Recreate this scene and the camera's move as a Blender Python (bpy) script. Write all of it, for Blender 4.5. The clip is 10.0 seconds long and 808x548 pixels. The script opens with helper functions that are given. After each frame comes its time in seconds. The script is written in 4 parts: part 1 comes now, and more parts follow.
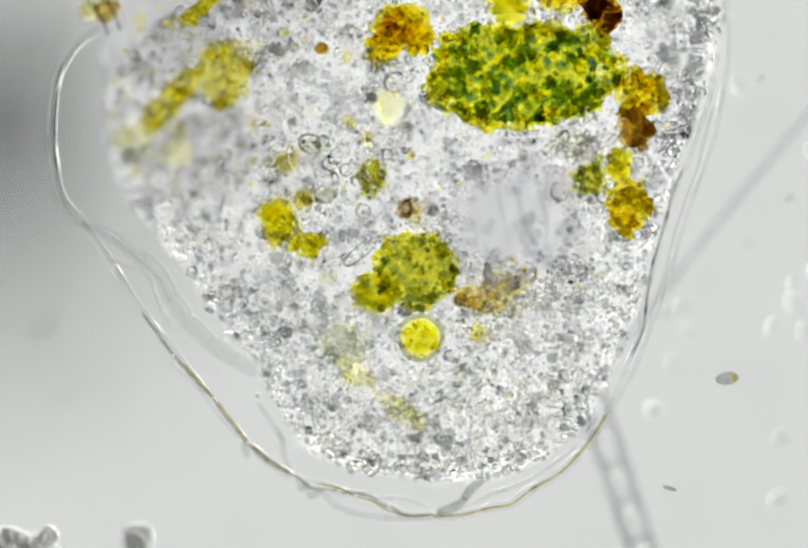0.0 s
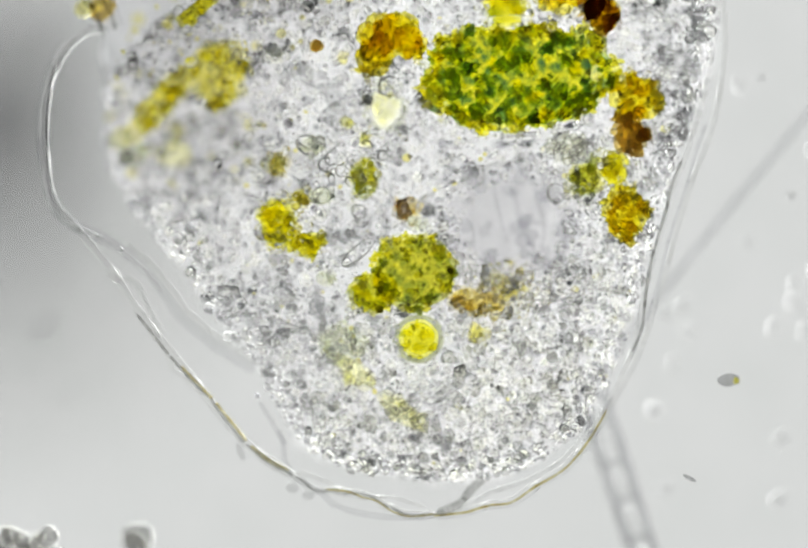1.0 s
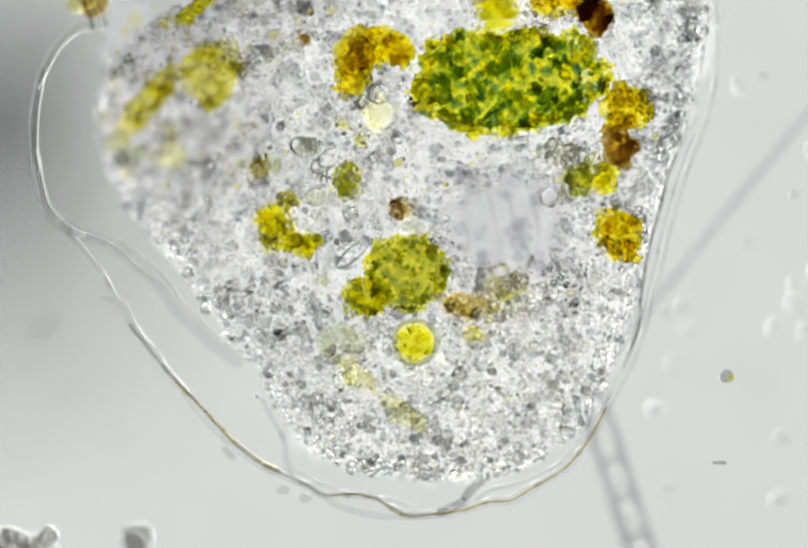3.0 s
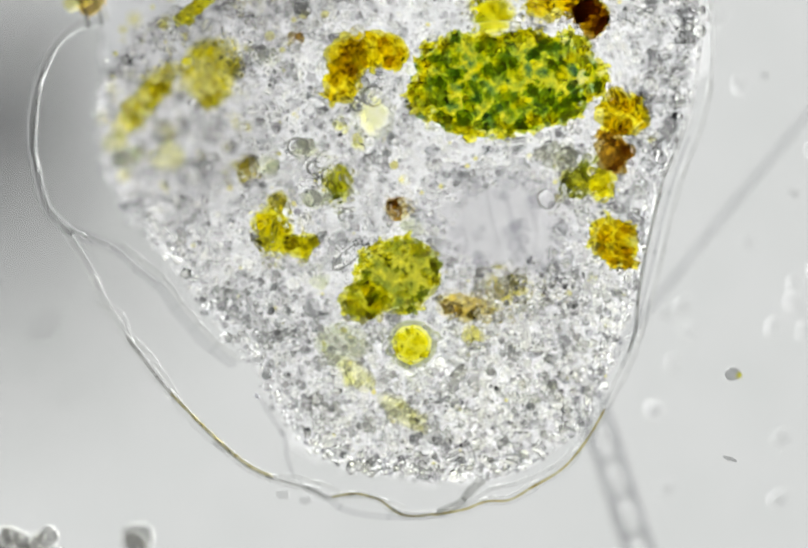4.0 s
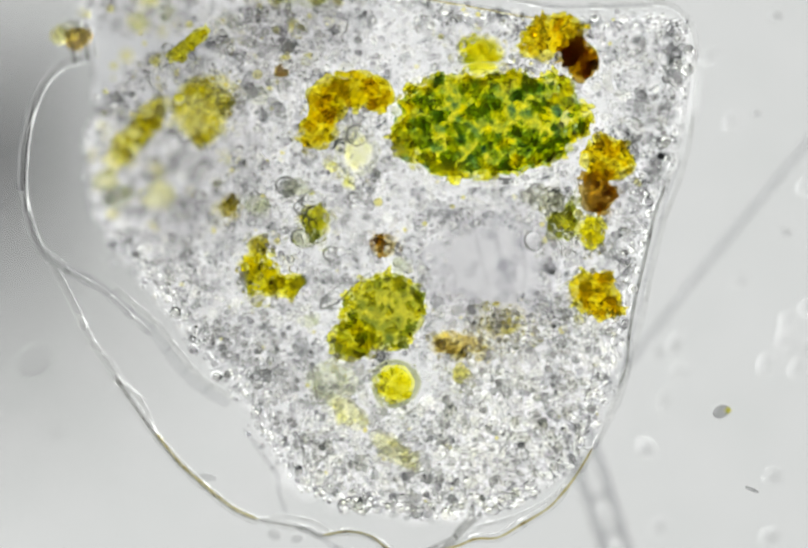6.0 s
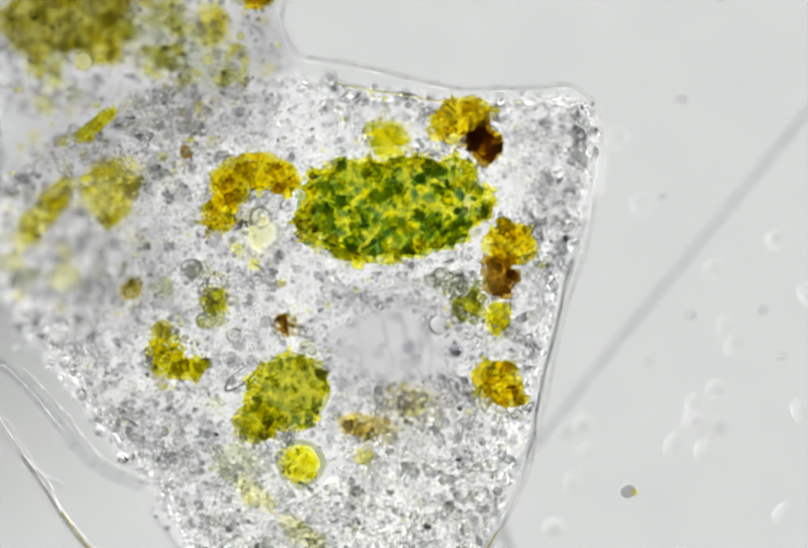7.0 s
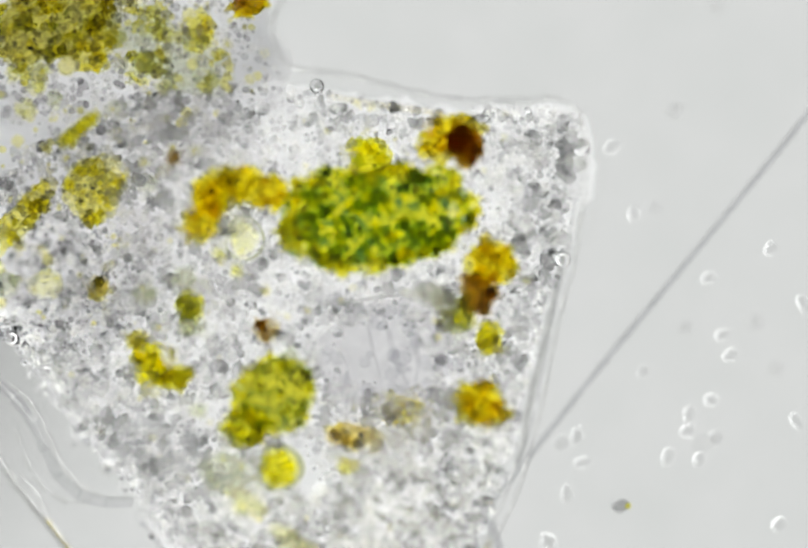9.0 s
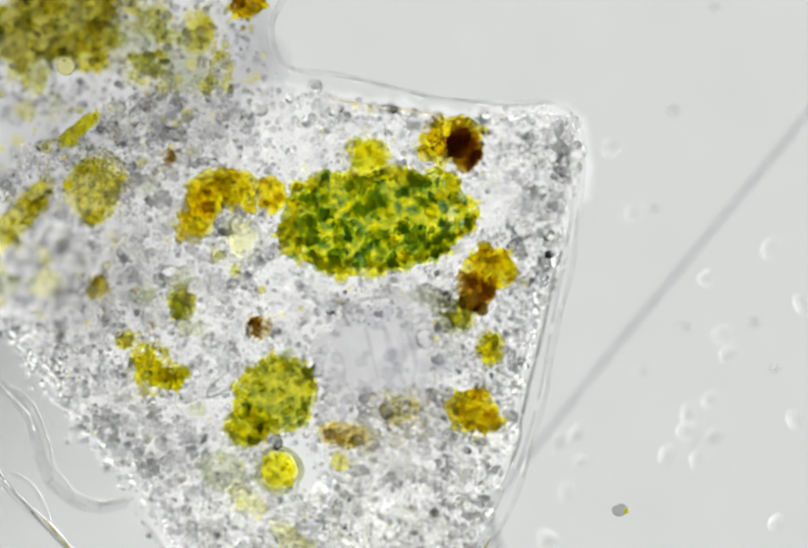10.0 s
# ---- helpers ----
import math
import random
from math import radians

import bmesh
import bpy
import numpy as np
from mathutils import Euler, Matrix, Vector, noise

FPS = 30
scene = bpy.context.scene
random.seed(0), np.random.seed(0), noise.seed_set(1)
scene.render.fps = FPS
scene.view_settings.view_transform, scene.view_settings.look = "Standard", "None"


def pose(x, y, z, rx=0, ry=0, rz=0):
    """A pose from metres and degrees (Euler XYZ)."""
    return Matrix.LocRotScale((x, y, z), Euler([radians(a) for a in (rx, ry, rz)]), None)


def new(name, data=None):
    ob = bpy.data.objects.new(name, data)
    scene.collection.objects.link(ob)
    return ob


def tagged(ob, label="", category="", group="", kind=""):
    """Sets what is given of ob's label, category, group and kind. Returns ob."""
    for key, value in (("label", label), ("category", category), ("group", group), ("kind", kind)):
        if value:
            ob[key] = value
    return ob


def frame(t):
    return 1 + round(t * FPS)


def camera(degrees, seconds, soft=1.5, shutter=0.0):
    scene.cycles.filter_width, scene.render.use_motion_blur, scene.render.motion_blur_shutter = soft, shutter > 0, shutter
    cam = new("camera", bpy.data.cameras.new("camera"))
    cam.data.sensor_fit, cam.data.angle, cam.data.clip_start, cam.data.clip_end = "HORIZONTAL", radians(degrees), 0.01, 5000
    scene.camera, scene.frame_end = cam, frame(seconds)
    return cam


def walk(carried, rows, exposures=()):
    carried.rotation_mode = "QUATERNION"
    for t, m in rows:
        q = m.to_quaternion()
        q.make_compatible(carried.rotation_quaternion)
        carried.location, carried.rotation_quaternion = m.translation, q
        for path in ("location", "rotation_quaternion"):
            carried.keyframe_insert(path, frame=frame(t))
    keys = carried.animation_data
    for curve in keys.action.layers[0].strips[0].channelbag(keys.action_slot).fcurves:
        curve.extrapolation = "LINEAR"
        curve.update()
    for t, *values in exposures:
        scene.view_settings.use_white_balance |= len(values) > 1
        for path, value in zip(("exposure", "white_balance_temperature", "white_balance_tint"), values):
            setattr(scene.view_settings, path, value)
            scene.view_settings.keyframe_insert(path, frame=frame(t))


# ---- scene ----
# Plan: what a high-power microscope shows of a living amoeba on its slide, magnified so
# that the field is 1.568 m wide. Places below are in millimetres on the slide, x to the
# right and y towards the viewer, from the upper left corner of the first view.

LENS = 5.0
REACH = 0.784 / math.tan(radians(LENS / 2))   # from the lens to the plane in focus

cam = camera(LENS, 10.0, 2.25)
cam.data.dof.use_dof = True
cam.data.dof.focus_distance = REACH
cam.data.dof.aperture_fstop = 0.155


def xyz(x, y, z=0.0):
    """Millimetres on the slide to metres in the world."""
    return Vector(((x - 784) / 1000, (532 - y) / 1000, z / 1000))


def stage(dx, dy, focus):
    """The lens, straight above the slide, moved by dx, dy and focused at that height (mm)."""
    return pose(dx / 1000, -dy / 1000, REACH + focus / 1000)


walk(cam, [
    (0.0, stage(0, 0, 5)), (2.5, stage(0, 0, 5)), (4.8, stage(0, 0, 5)), (5.1, stage(2, -3, 5)),
    (5.5, stage(17, -8, 5)), (5.7, stage(13, -37, 5)), (6.8, stage(131, -174, 5)),
    (7.0, stage(196, -233, 5)), (7.2, stage(214, -266, 5)), (7.5, stage(209, -252, 5)),
    (8.0, stage(209, -252, 4)), (8.1, stage(209, -252, 1)), (8.2, stage(209, -252, -28)), (8.4, stage(209, -252, -46)),
    (8.6, stage(209, -252, -58)), (8.8, stage(209, -252, -76)), (9.0, stage(209, -252, -90)), (9.2, stage(209, -252, -56)),
    (9.3, stage(209, -252, -38)), (9.5, stage(209, -252, -14)), (9.8, stage(209, -252, -12)), (10.0, stage(209, -252, -26)),
])

# ---- light: the lamp of the microscope, below the slide ----
world = bpy.data.worlds.new("dim_room")
world.use_nodes = True
world.node_tree.nodes["Background"].inputs[0].default_value = (0.55, 0.58, 0.62, 1)
world.node_tree.nodes["Background"].inputs[1].default_value = 0.14
scene.world = world
scene.view_settings.exposure = 0.0
scene.cycles.max_bounces = scene.cycles.transmission_bounces = scene.cycles.transparent_max_bounces = 40

GROUND = -190.0    # the slide's upper face, mm from the middle of the cell


# ---- materials ----
def material(name):
    m = bpy.data.materials.new(name)
    m.use_nodes = True
    n = m.node_tree.nodes
    n.clear()
    return m, n, m.node_tree.links


def ramp(n, stops):
    r = n.new("ShaderNodeValToRGB")
    while len(r.color_ramp.elements) < len(stops):
        r.color_ramp.elements.new(0.5)
    for e, (p, c) in zip(r.color_ramp.elements, stops):
        e.position, e.color = p, (*c, 1)
    return r


def clear(name, stops, ior, rough=0.0, scale=40.0, bump=0.0, pick="none", share=0.4, spread=0.2, detail=3.0, coarse=0.5, packed=0.0):
    """See-through living matter: light bends through it and takes its colour, which
    varies within each piece and, by pick, from island to island or object to object."""
    m, n, l = material(name)
    out, bend = n.new("ShaderNodeOutputMaterial"), n.new("ShaderNodeBsdfRefraction")
    bend.inputs["IOR"].default_value, bend.inputs["Roughness"].default_value = ior, rough
    r = ramp(n, stops)
    co, tex = n.new("ShaderNodeTexCoord"), n.new("ShaderNodeTexNoise")
    tex.inputs["Scale"].default_value, tex.inputs["Detail"].default_value, tex.inputs["Roughness"].default_value = scale, detail, coarse
    l.new(co.outputs["Object"], tex.inputs["Vector"])
    stretch = n.new("ShaderNodeMapRange")
    stretch.inputs["From Min"].default_value, stretch.inputs["From Max"].default_value = 0.5 - spread, 0.5 + spread
    l.new(tex.outputs["Fac"], stretch.inputs["Value"])
    if packed:
        near, rise, blend = n.new("ShaderNodeTexVoronoi"), n.new("ShaderNodeMapRange"), n.new("ShaderNodeMix")
        near.feature, near.inputs["Scale"].default_value, near.inputs["Randomness"].default_value = "SMOOTH_F1", packed, 1.0
        near.inputs["Smoothness"].default_value = 0.25
        rise.inputs["From Min"].default_value, rise.inputs["From Max"].default_value = 0.12, 0.62
        flat = n.new("ShaderNodeVectorMath")
        flat.operation, flat.inputs[1].default_value = "MULTIPLY", (1.0, 1.0, 0.3)
        l.new(co.outputs["Object"], flat.inputs[0])
        l.new(flat.outputs["Vector"], near.inputs["Vector"])
        l.new(flat.outputs["Vector"], tex.inputs["Vector"])
        l.new(near.outputs["Distance"], rise.inputs["Value"])
        blend.inputs["Factor"].default_value = 0.5
        l.new(stretch.outputs["Result"], blend.inputs["A"])
        l.new(rise.outputs["Result"], blend.inputs["B"])
        l.new(blend.outputs["Result"], r.inputs["Fac"])
    elif pick == "none":
        l.new(stretch.outputs["Result"], r.inputs["Fac"])
    else:
        geo, mx = n.new("ShaderNodeNewGeometry" if pick == "island" else "ShaderNodeObjectInfo"), n.new("ShaderNodeMix")
        mx.inputs["Factor"].default_value = share
        l.new(geo.outputs["Random Per Island" if pick == "island" else "Random"], mx.inputs["A"])
        l.new(stretch.outputs["Result"], mx.inputs["B"])
        l.new(mx.outputs["Result"], r.inputs["Fac"])
    l.new(r.outputs["Color"], bend.inputs["Color"])
    if bump:
        b = n.new("ShaderNodeBump")
        b.inputs["Strength"].default_value, b.inputs["Distance"].default_value = bump, 0.006
        fine = n.new("ShaderNodeTexNoise")
        fine.inputs["Scale"].default_value = scale * (3.0 if detail > 4 else 1.3)
        l.new(co.outputs["Object"], fine.inputs["Vector"])
        l.new(fine.outputs["Fac"], b.inputs["Height"])
        l.new(b.outputs["Normal"], bend.inputs["Normal"])
    l.new(bend.outputs["BSDF"], out.inputs["Surface"])
    return m


def food_pair(name, stops, ior=1.02, scale=55.0, bump=0.5, spread=0.11, packed=0.0):
    """The packed body of a piece of food, and the single cells on it."""
    body = [clear(name + kind, [(p, [v ** share for v in c]) for p, c in stops], ior, 0.08, scale * 0.42, bump, "none", spread=spread, detail=7.0, coarse=0.78, packed=packed)
            for kind, share in (("_mass", 0.45), ("_core", 0.55))]
    return (body[0], clear(name + "_cell", [(p, [v ** 0.6 for v in c]) for p, c in stops], ior + 0.012, 0.06, 1300, 0.7, "object", 0.55, 0.14), body[1])


GREEN = food_pair("algal_green", [(0.12, (0.22, 0.38, 0.26)), (0.38, (0.36, 0.52, 0.23)), (0.54, (0.60, 0.66, 0.18)), (0.70, (0.86, 0.83, 0.14)),
                                  (0.92, (1.0, 0.97, 0.24))], 1.016, 130, 0.6, 0.10, 42)
OLIVE = food_pair("algal_olive", [(0.1, (0.38, 0.47, 0.19)), (0.5, (0.64, 0.65, 0.18)), (0.9, (0.98, 0.93, 0.26))], 1.016, 110, 0.5, 0.10, 40)
YELLOW = food_pair("algal_yellow", [(0.0, (0.78, 0.76, 0.17)), (0.5, (0.95, 0.91, 0.17)), (1.0, (1.00, 0.98, 0.32))], 1.02)
AMBER = food_pair("digested_amber", [(0.1, (0.74, 0.63, 0.13)), (0.4, (0.89, 0.79, 0.12)), (0.7, (0.96, 0.86, 0.12)), (0.95, (1.00, 0.96, 0.24))], 1.016, 120, 0.5, 0.12, 70)
BROWN = food_pair("digested_brown", [(0.0, (0.36, 0.25, 0.11)), (0.6, (0.60, 0.43, 0.11)), (1.0, (0.92, 0.74, 0.14))], 1.018, 100)
DULL = food_pair("dull_olive", [(0.0, (0.56, 0.54, 0.28)), (0.5, (0.80, 0.77, 0.36)), (1.0, (0.98, 0.92, 0.38))], 1.025, 60)
HAZY = food_pair("faded_gold", [(0.0, (0.90, 0.86, 0.46)), (0.5, (0.97, 0.93, 0.46)), (1.0, (1.0, 0.98, 0.60))], 1.018, 90, 0.5, 0.11, 60)
CREAM = food_pair("cream_yellow", [(0.0, (0.99, 0.98, 0.72)), (1.0, (1.0, 1.0, 0.84))], 1.02)
PALE = food_pair("pale_yellow", [(0.0, (0.95, 0.96, 0.66)), (0.6, (1.0, 0.99, 0.83)), (1.0, (1.0, 1.0, 0.92))], 1.025)
GREYISH = food_pair("grey_green_food", [(0.0, (0.84, 0.86, 0.79)), (0.6, (0.94, 0.95, 0.86)), (1.0, (1.0, 1.0, 0.92))], 1.02)
TAN = food_pair("tan_food", [(0.0, (0.80, 0.72, 0.50)), (0.6, (0.94, 0.88, 0.60)), (1.0, (1.0, 0.98, 0.72))], 1.02)
GRAIN = clear("granule_clear", [(0.0, (0.73, 0.725, 0.73)), (0.35, (0.87, 0.865, 0.87)), (0.55, (0.985, 0.982, 0.98)), (1.0, (1.0, 1.0, 0.99))], 1.05, 0.0, 60, 0.0, "island", 0.15)
GLINT = clear("granule_bright", [(0.0, (0.97, 0.97, 0.95)), (1.0, (1.0, 1.0, 0.985))], 1.10, 0.0, 60)
RINGED = clear("granule_ringed", [(0.0, (0.52, 0.52, 0.52)), (1.0, (0.97, 0.97, 0.97))], 1.2, 0.0, 60, 0.0, "island")
YGRAIN = clear("granule_yellow", [(0.0, (0.86, 0.84, 0.55)), (1.0, (1.0, 0.98, 0.74))], 1.08, 0.1, 60, 0.0, "island")
VEIL = clear("granule_veiled", [(0.0, (0.87, 0.87, 0.88)), (1.0, (0.95, 0.95, 0.955))], 1.014, 0.0, 60, 0.0, "island")
DARKGRAIN = clear("granule_dark", [(0.0, (0.64, 0.64, 0.65)), (1.0, (0.86, 0.86, 0.87))], 1.07, 0.0, 60, 0.0, "island")
BUBBLE = clear("vesicle_clear", [(0.0, (0.90, 0.90, 0.90)), (1.0, (0.99, 0.99, 0.98))], 1.075, 0.0, 30, 0.0, "object")
SKIN = clear("membrane_clear", [(0.0, (0.93, 0.93, 0.93)), (1.0, (0.995, 0.995, 0.99))], 1.017, 0.0, 45)
HALO = clear("vacuole_halo", [(0.0, (0.96, 0.96, 0.95)), (1.0, (1.0, 1.0, 0.99))], 1.03, 0.0, 40)
RIM = clear("vacuole_rim", [(0.0, (0.64, 0.66, 0.50)), (1.0, (0.80, 0.81, 0.66))], 1.05, 0.0, 30)
THICK = clear("endoplasm_thick", [(0.0, (0.60, 0.60, 0.605)), (1.0, (0.83, 0.825, 0.83))], 1.5, 0.6, 9)
MILKY = clear("endoplasm_milky", [(0.0, (0.978, 0.972, 0.979)), (1.0, (1.0, 0.997, 1.0))], 1.5, 0.6, 14)


def sheer(name, stops, scale):
    """A thin clear sheet that takes a little light and bends none."""
    m, n, l = material(name)
    out, g = n.new("ShaderNodeOutputMaterial"), n.new("ShaderNodeBsdfTransparent")
    co, tex, r = n.new("ShaderNodeTexCoord"), n.new("ShaderNodeTexNoise"), ramp(n, stops)
    tex.inputs["Scale"].default_value, tex.inputs["Detail"].default_value = scale, 5.0
    l.new(co.outputs["Object"], tex.inputs["Vector"])
    l.new(tex.outputs["Fac"], r.inputs["Fac"])
    l.new(r.outputs["Color"], g.inputs["Color"])
    l.new(g.outputs[0], out.inputs[0])
    return m


PLASM = sheer("ectoplasm_clear", [(0.3, (0.985, 0.985, 0.985)), (0.7, (1.0, 1.0, 1.0))], 7)
SLIDE = sheer("slide_glass", [(0.35, (0.975, 0.98, 0.977)), (0.65, (1.0, 1.0, 1.0))], 7)


# ---- meshes ----
def mesh_of(name, verts, faces, mat, smooth=True):
    me = bpy.data.meshes.new(name)
    me.from_pydata([tuple(v) for v in verts], [], faces)
    me.polygons.foreach_set("use_smooth", [smooth] * len(me.polygons))
    me.materials.append(mat)
    me.update()
    return me


def ball_data(level):
    b = bmesh.new()
    bmesh.ops.create_icosphere(b, subdivisions=level, radius=1.0)
    v = np.array([x.co[:] for x in b.verts])
    b.verts.index_update()
    f = np.array([[x.index for x in p.verts] for p in b.faces])
    b.free()
    return v, f


BALLS = {k: ball_data(k) for k in (1, 2, 3, 4, 5)}


def balls_mesh(name, items, mat, level=2, rough=0.0, seed=1):
    """One mesh of many small bodies. items: centre (m) and half axes (m)."""
    rng = np.random.default_rng(seed)
    v0, f0 = BALLS[level]
    vs, fs = [], []
    for k, (c, r) in enumerate(items):
        q = v0.copy()
        if rough:
            w = rng.normal(size=(4, 3)) * (3.2 if rough > 1 else 2.2)
            ph = rng.uniform(0, 6.28, 4)
            q = q * (1 + rough * np.sin(q @ w.T + ph).mean(axis=1))[:, None]
        a = rng.normal(size=(3, 3))
        turn, _ = np.linalg.qr(a)
        q = (q * np.array(r)) @ turn.T + np.array(c)
        vs.append(q)
        fs.append(f0 + k * len(v0))
    return mesh_of(name, np.concatenate(vs).tolist(), np.concatenate(fs).tolist(), mat)


def smooth_line(points, step=8.0, closed=False):
    """A smooth curve through points (x, y, z in mm), as an array."""
    p = [Vector(q) for q in points]
    n, out = len(p), []
    for i in range(n if closed else n - 1):
        a, b = (p[(i - 1) % n], p[(i + 2) % n]) if closed else (p[max(i - 1, 0)], p[min(i + 2, n - 1)])
        s, e = p[i], p[(i + 1) % n]
        k = max(2, int((e - s).length / step))
        for j in range(k):
            t = j / k
            out.append(0.5 * ((2 * s) + (e - a) * t + (2 * a - 5 * s + 4 * e - b) * t * t + (3 * s - a - 3 * e + b) * t ** 3))
    if not closed:
        out.append(p[-1])
    return out


def tube_mesh(name, points, wide, high, mat, sides=10, wave=0.25, seed=3, taper=True, origin=(0, 0, 0), step=8.0):
    """A thin rounded strand along points (mm), wide across and high in z, thinner at its ends."""
    line = smooth_line(points, step)
    rng = np.random.default_rng(seed)
    ph = rng.uniform(0, 6.28, 3)
    o = Vector(origin)
    vs, fs, n = [], [], len(line)
    for i, c in enumerate(line):
        d = line[min(i + 1, n - 1)] - line[max(i - 1, 0)]
        d.normalize()
        side = Vector((d.y, -d.x, 0)).normalized()
        up = side.cross(d)
        if up.z < 0:
            up = -up
        s = i * step / 100
        k = 1 + wave * (math.sin(1.3 * s + ph[0]) + 0.6 * math.sin(3.1 * s + ph[1])) / 1.6
        if taper is True:
            k *= min(1.0, 0.06 + min(i, n - 1 - i) / 18)
        elif taper:
            k *= min(1.0, (taper[0] or 0.05) + i / 6, (taper[1] or 0.05) + (n - 1 - i) / 6)
        for j in range(sides):
            a = 2 * math.pi * j / sides
            q = c + side * (math.cos(a) * wide / 2 * k) + up * (math.sin(a) * high / 2 * k) - o
            vs.append((q.x / 1000, -q.y / 1000, q.z / 1000))
    for i in range(n - 1):
        for j in range(sides):
            a, b = i * sides + j, i * sides + (j + 1) % sides
            fs.append((a, b, b + sides, a + sides))
    fs.append(tuple(reversed(range(sides))))
    fs.append(tuple(range((n - 1) * sides, n * sides)))
    me = mesh_of(name, vs, fs, mat)
    b = bmesh.new()
    b.from_mesh(me)
    bmesh.ops.recalc_face_normals(b, faces=b.faces)
    b.to_mesh(me)
    b.free()
    return me


def part(name, me, parent, where=(784, 532, 0), label="", kind=""):
    """A mesh as one part of a thing, its origin at a place on the slide."""
    ob = new(name, me)
    ob.parent = parent
    ob.location = xyz(*where)
    return tagged(ob, label, kind=kind)


MOVES = []     # (part, height, rows of t, x, y, turn)


def moves(ob, z, rows):
    MOVES.append((ob, z, rows))
    ob.location = xyz(rows[0][1], rows[0][2], z)
    return ob


def inside(x, y, poly):
    hit, n = False, len(poly)
    for i in range(n):
        (ax, ay), (bx, by) = poly[i], poly[(i + 1) % n]
        if (ay > y) != (by > y) and x < (bx - ax) * (y - ay) / (by - ay) + ax:
            hit = not hit
    return hit


def sheet_mesh(name, outline, low, high, mat, edge=14.0):
    """A flat lobe over an outline (mm): its upper face, rounded down to its rim."""
    line = smooth_line([(x, y, 0) for x, y in outline], 14, True)
    n = len(line)
    vs, fs, rings = [], [], 7
    for k in range(rings):
        a = math.pi / 2 * min(k, 5) / 5
        inset, z = edge * (1 - math.cos(a)) + (3 if k == rings - 1 else 0), low + (high - low) * math.sin(a)
        for i, c in enumerate(line):
            d = line[(i + 1) % n] - line[i - 1]
            q = c + Vector((-d.y, d.x, 0)).normalized() * -inset
            vs.append((*(xyz(q.x, q.y, z)),))
    for k in range(rings - 1):
        for i in range(n):
            a, b = k * n + i, k * n + (i + 1) % n
            fs.append((a, b, b + n, a + n))
    fs.append(tuple(range((rings - 1) * n, rings * n)))
    me = mesh_of(name, vs, fs, mat)
    b = bmesh.new()
    b.from_mesh(me)
    for f in b.faces:
        f.smooth = len(f.verts) == 4
    if sum(f.normal.z * f.calc_area() for f in b.faces) < 0:
        bmesh.ops.reverse_faces(b, faces=b.faces)
    b.to_mesh(me)
    b.free()
    return me


# ---- the large structure: lamp and slide ----
def build_lamp():
    """A wide frosted lamp, brighter in a ring round its middle."""
    m, n, l = material("lamp_glow")
    out, e = n.new("ShaderNodeOutputMaterial"), n.new("ShaderNodeEmission")
    co, far, band = n.new("ShaderNodeTexCoord"), n.new("ShaderNodeVectorMath"), n.new("ShaderNodeMapRange")
    far.operation = "LENGTH"
    band.interpolation_type = "SMOOTHSTEP"
    # the bright ring is added so that bent rays come out whiter than the field
    for key, value in (("From Min", 3.4), ("From Max", 4.3), ("To Min", 0.708), ("To Max", 3.6)):
        band.inputs[key].default_value = value
    l.new(co.outputs["Object"], far.inputs[0])
    l.new(far.outputs["Value"], band.inputs["Value"])
    l.new(band.outputs["Result"], e.inputs["Strength"])
    e.inputs["Color"].default_value = (0.985, 1.0, 0.985, 1)
    l.new(e.outputs[0], out.inputs[0])
    b = bmesh.new()
    bmesh.ops.create_cone(b, cap_ends=True, segments=96, radius1=6.2, radius2=6.2, depth=0.2)
    bmesh.ops.bevel(b, geom=[x for x in b.edges if len(x.link_faces) == 2 and x.calc_face_angle() > 1], offset=0.05, segments=3, affect="EDGES")
    me = bpy.data.meshes.new("microscope_lamp")
    b.to_mesh(me)
    b.free()
    me.materials.append(m)
    ob = new("microscope_lamp", me)
    ob.location = (0.1, 0.13, -18.0)
    tagged(ob, "round white frosted microscope lamp glowing below the glass slide", "lamp")


def build_slide():
    b = bmesh.new()
    bmesh.ops.create_cube(b, size=1.0)
    bmesh.ops.scale(b, vec=(5.0, 4.0, 0.12), verts=b.verts)
    bmesh.ops.bevel(b, geom=b.edges[:], offset=0.012, segments=2, affect="EDGES")
    me = bpy.data.meshes.new("ground")
    b.to_mesh(me)
    b.free()
    me.materials.append(SLIDE)
    ob = new("ground", me)
    ob.location = (0.1, 0.13, GROUND / 1000 - 0.06)
    tagged(ob, "clear glass microscope slide lit from below", "slide", kind="structure")


build_lamp()
build_slide()

# ---- the amoeba ----
amoeba = new("amoeba")
amoeba.location = (0, 0, GROUND / 1000)
tagged(amoeba, "see-through amoeba full of grains and green food on the glass slide", "amoeba")


def seat(ob):
    """Parts are placed in the world; the amoeba's own base lies on the slide."""
    ob.matrix_parent_inverse = Matrix.Translation((0, 0, -GROUND / 1000))
    return ob


OUTLINE = [(150, 60), (95, 140), (75, 240), (90, 360), (150, 470), (215, 560), (280, 645),
           (360, 760), (440, 850), (500, 905), (560, 935), (650, 975), (760, 997), (850, 1000), (960, 980), (1060, 930),
           (1140, 850), (1190, 760), (1235, 650), (1262, 520), (1295, 400), (1342, 250), (1388, 120), (1398, 20),
           (1366, -42), (1240, -50), (1109, -55), (909, -90), (800, -120), (755, -200), (740, -300), (680, -400),
           (500, -460), (300, -440), (180, -340), (150, -150), (165, -20)]
seat(part("cytoplasm", sheet_mesh("cytoplasm", OUTLINE, GROUND + 1, GROUND + 25, PLASM, 24.0), amoeba))


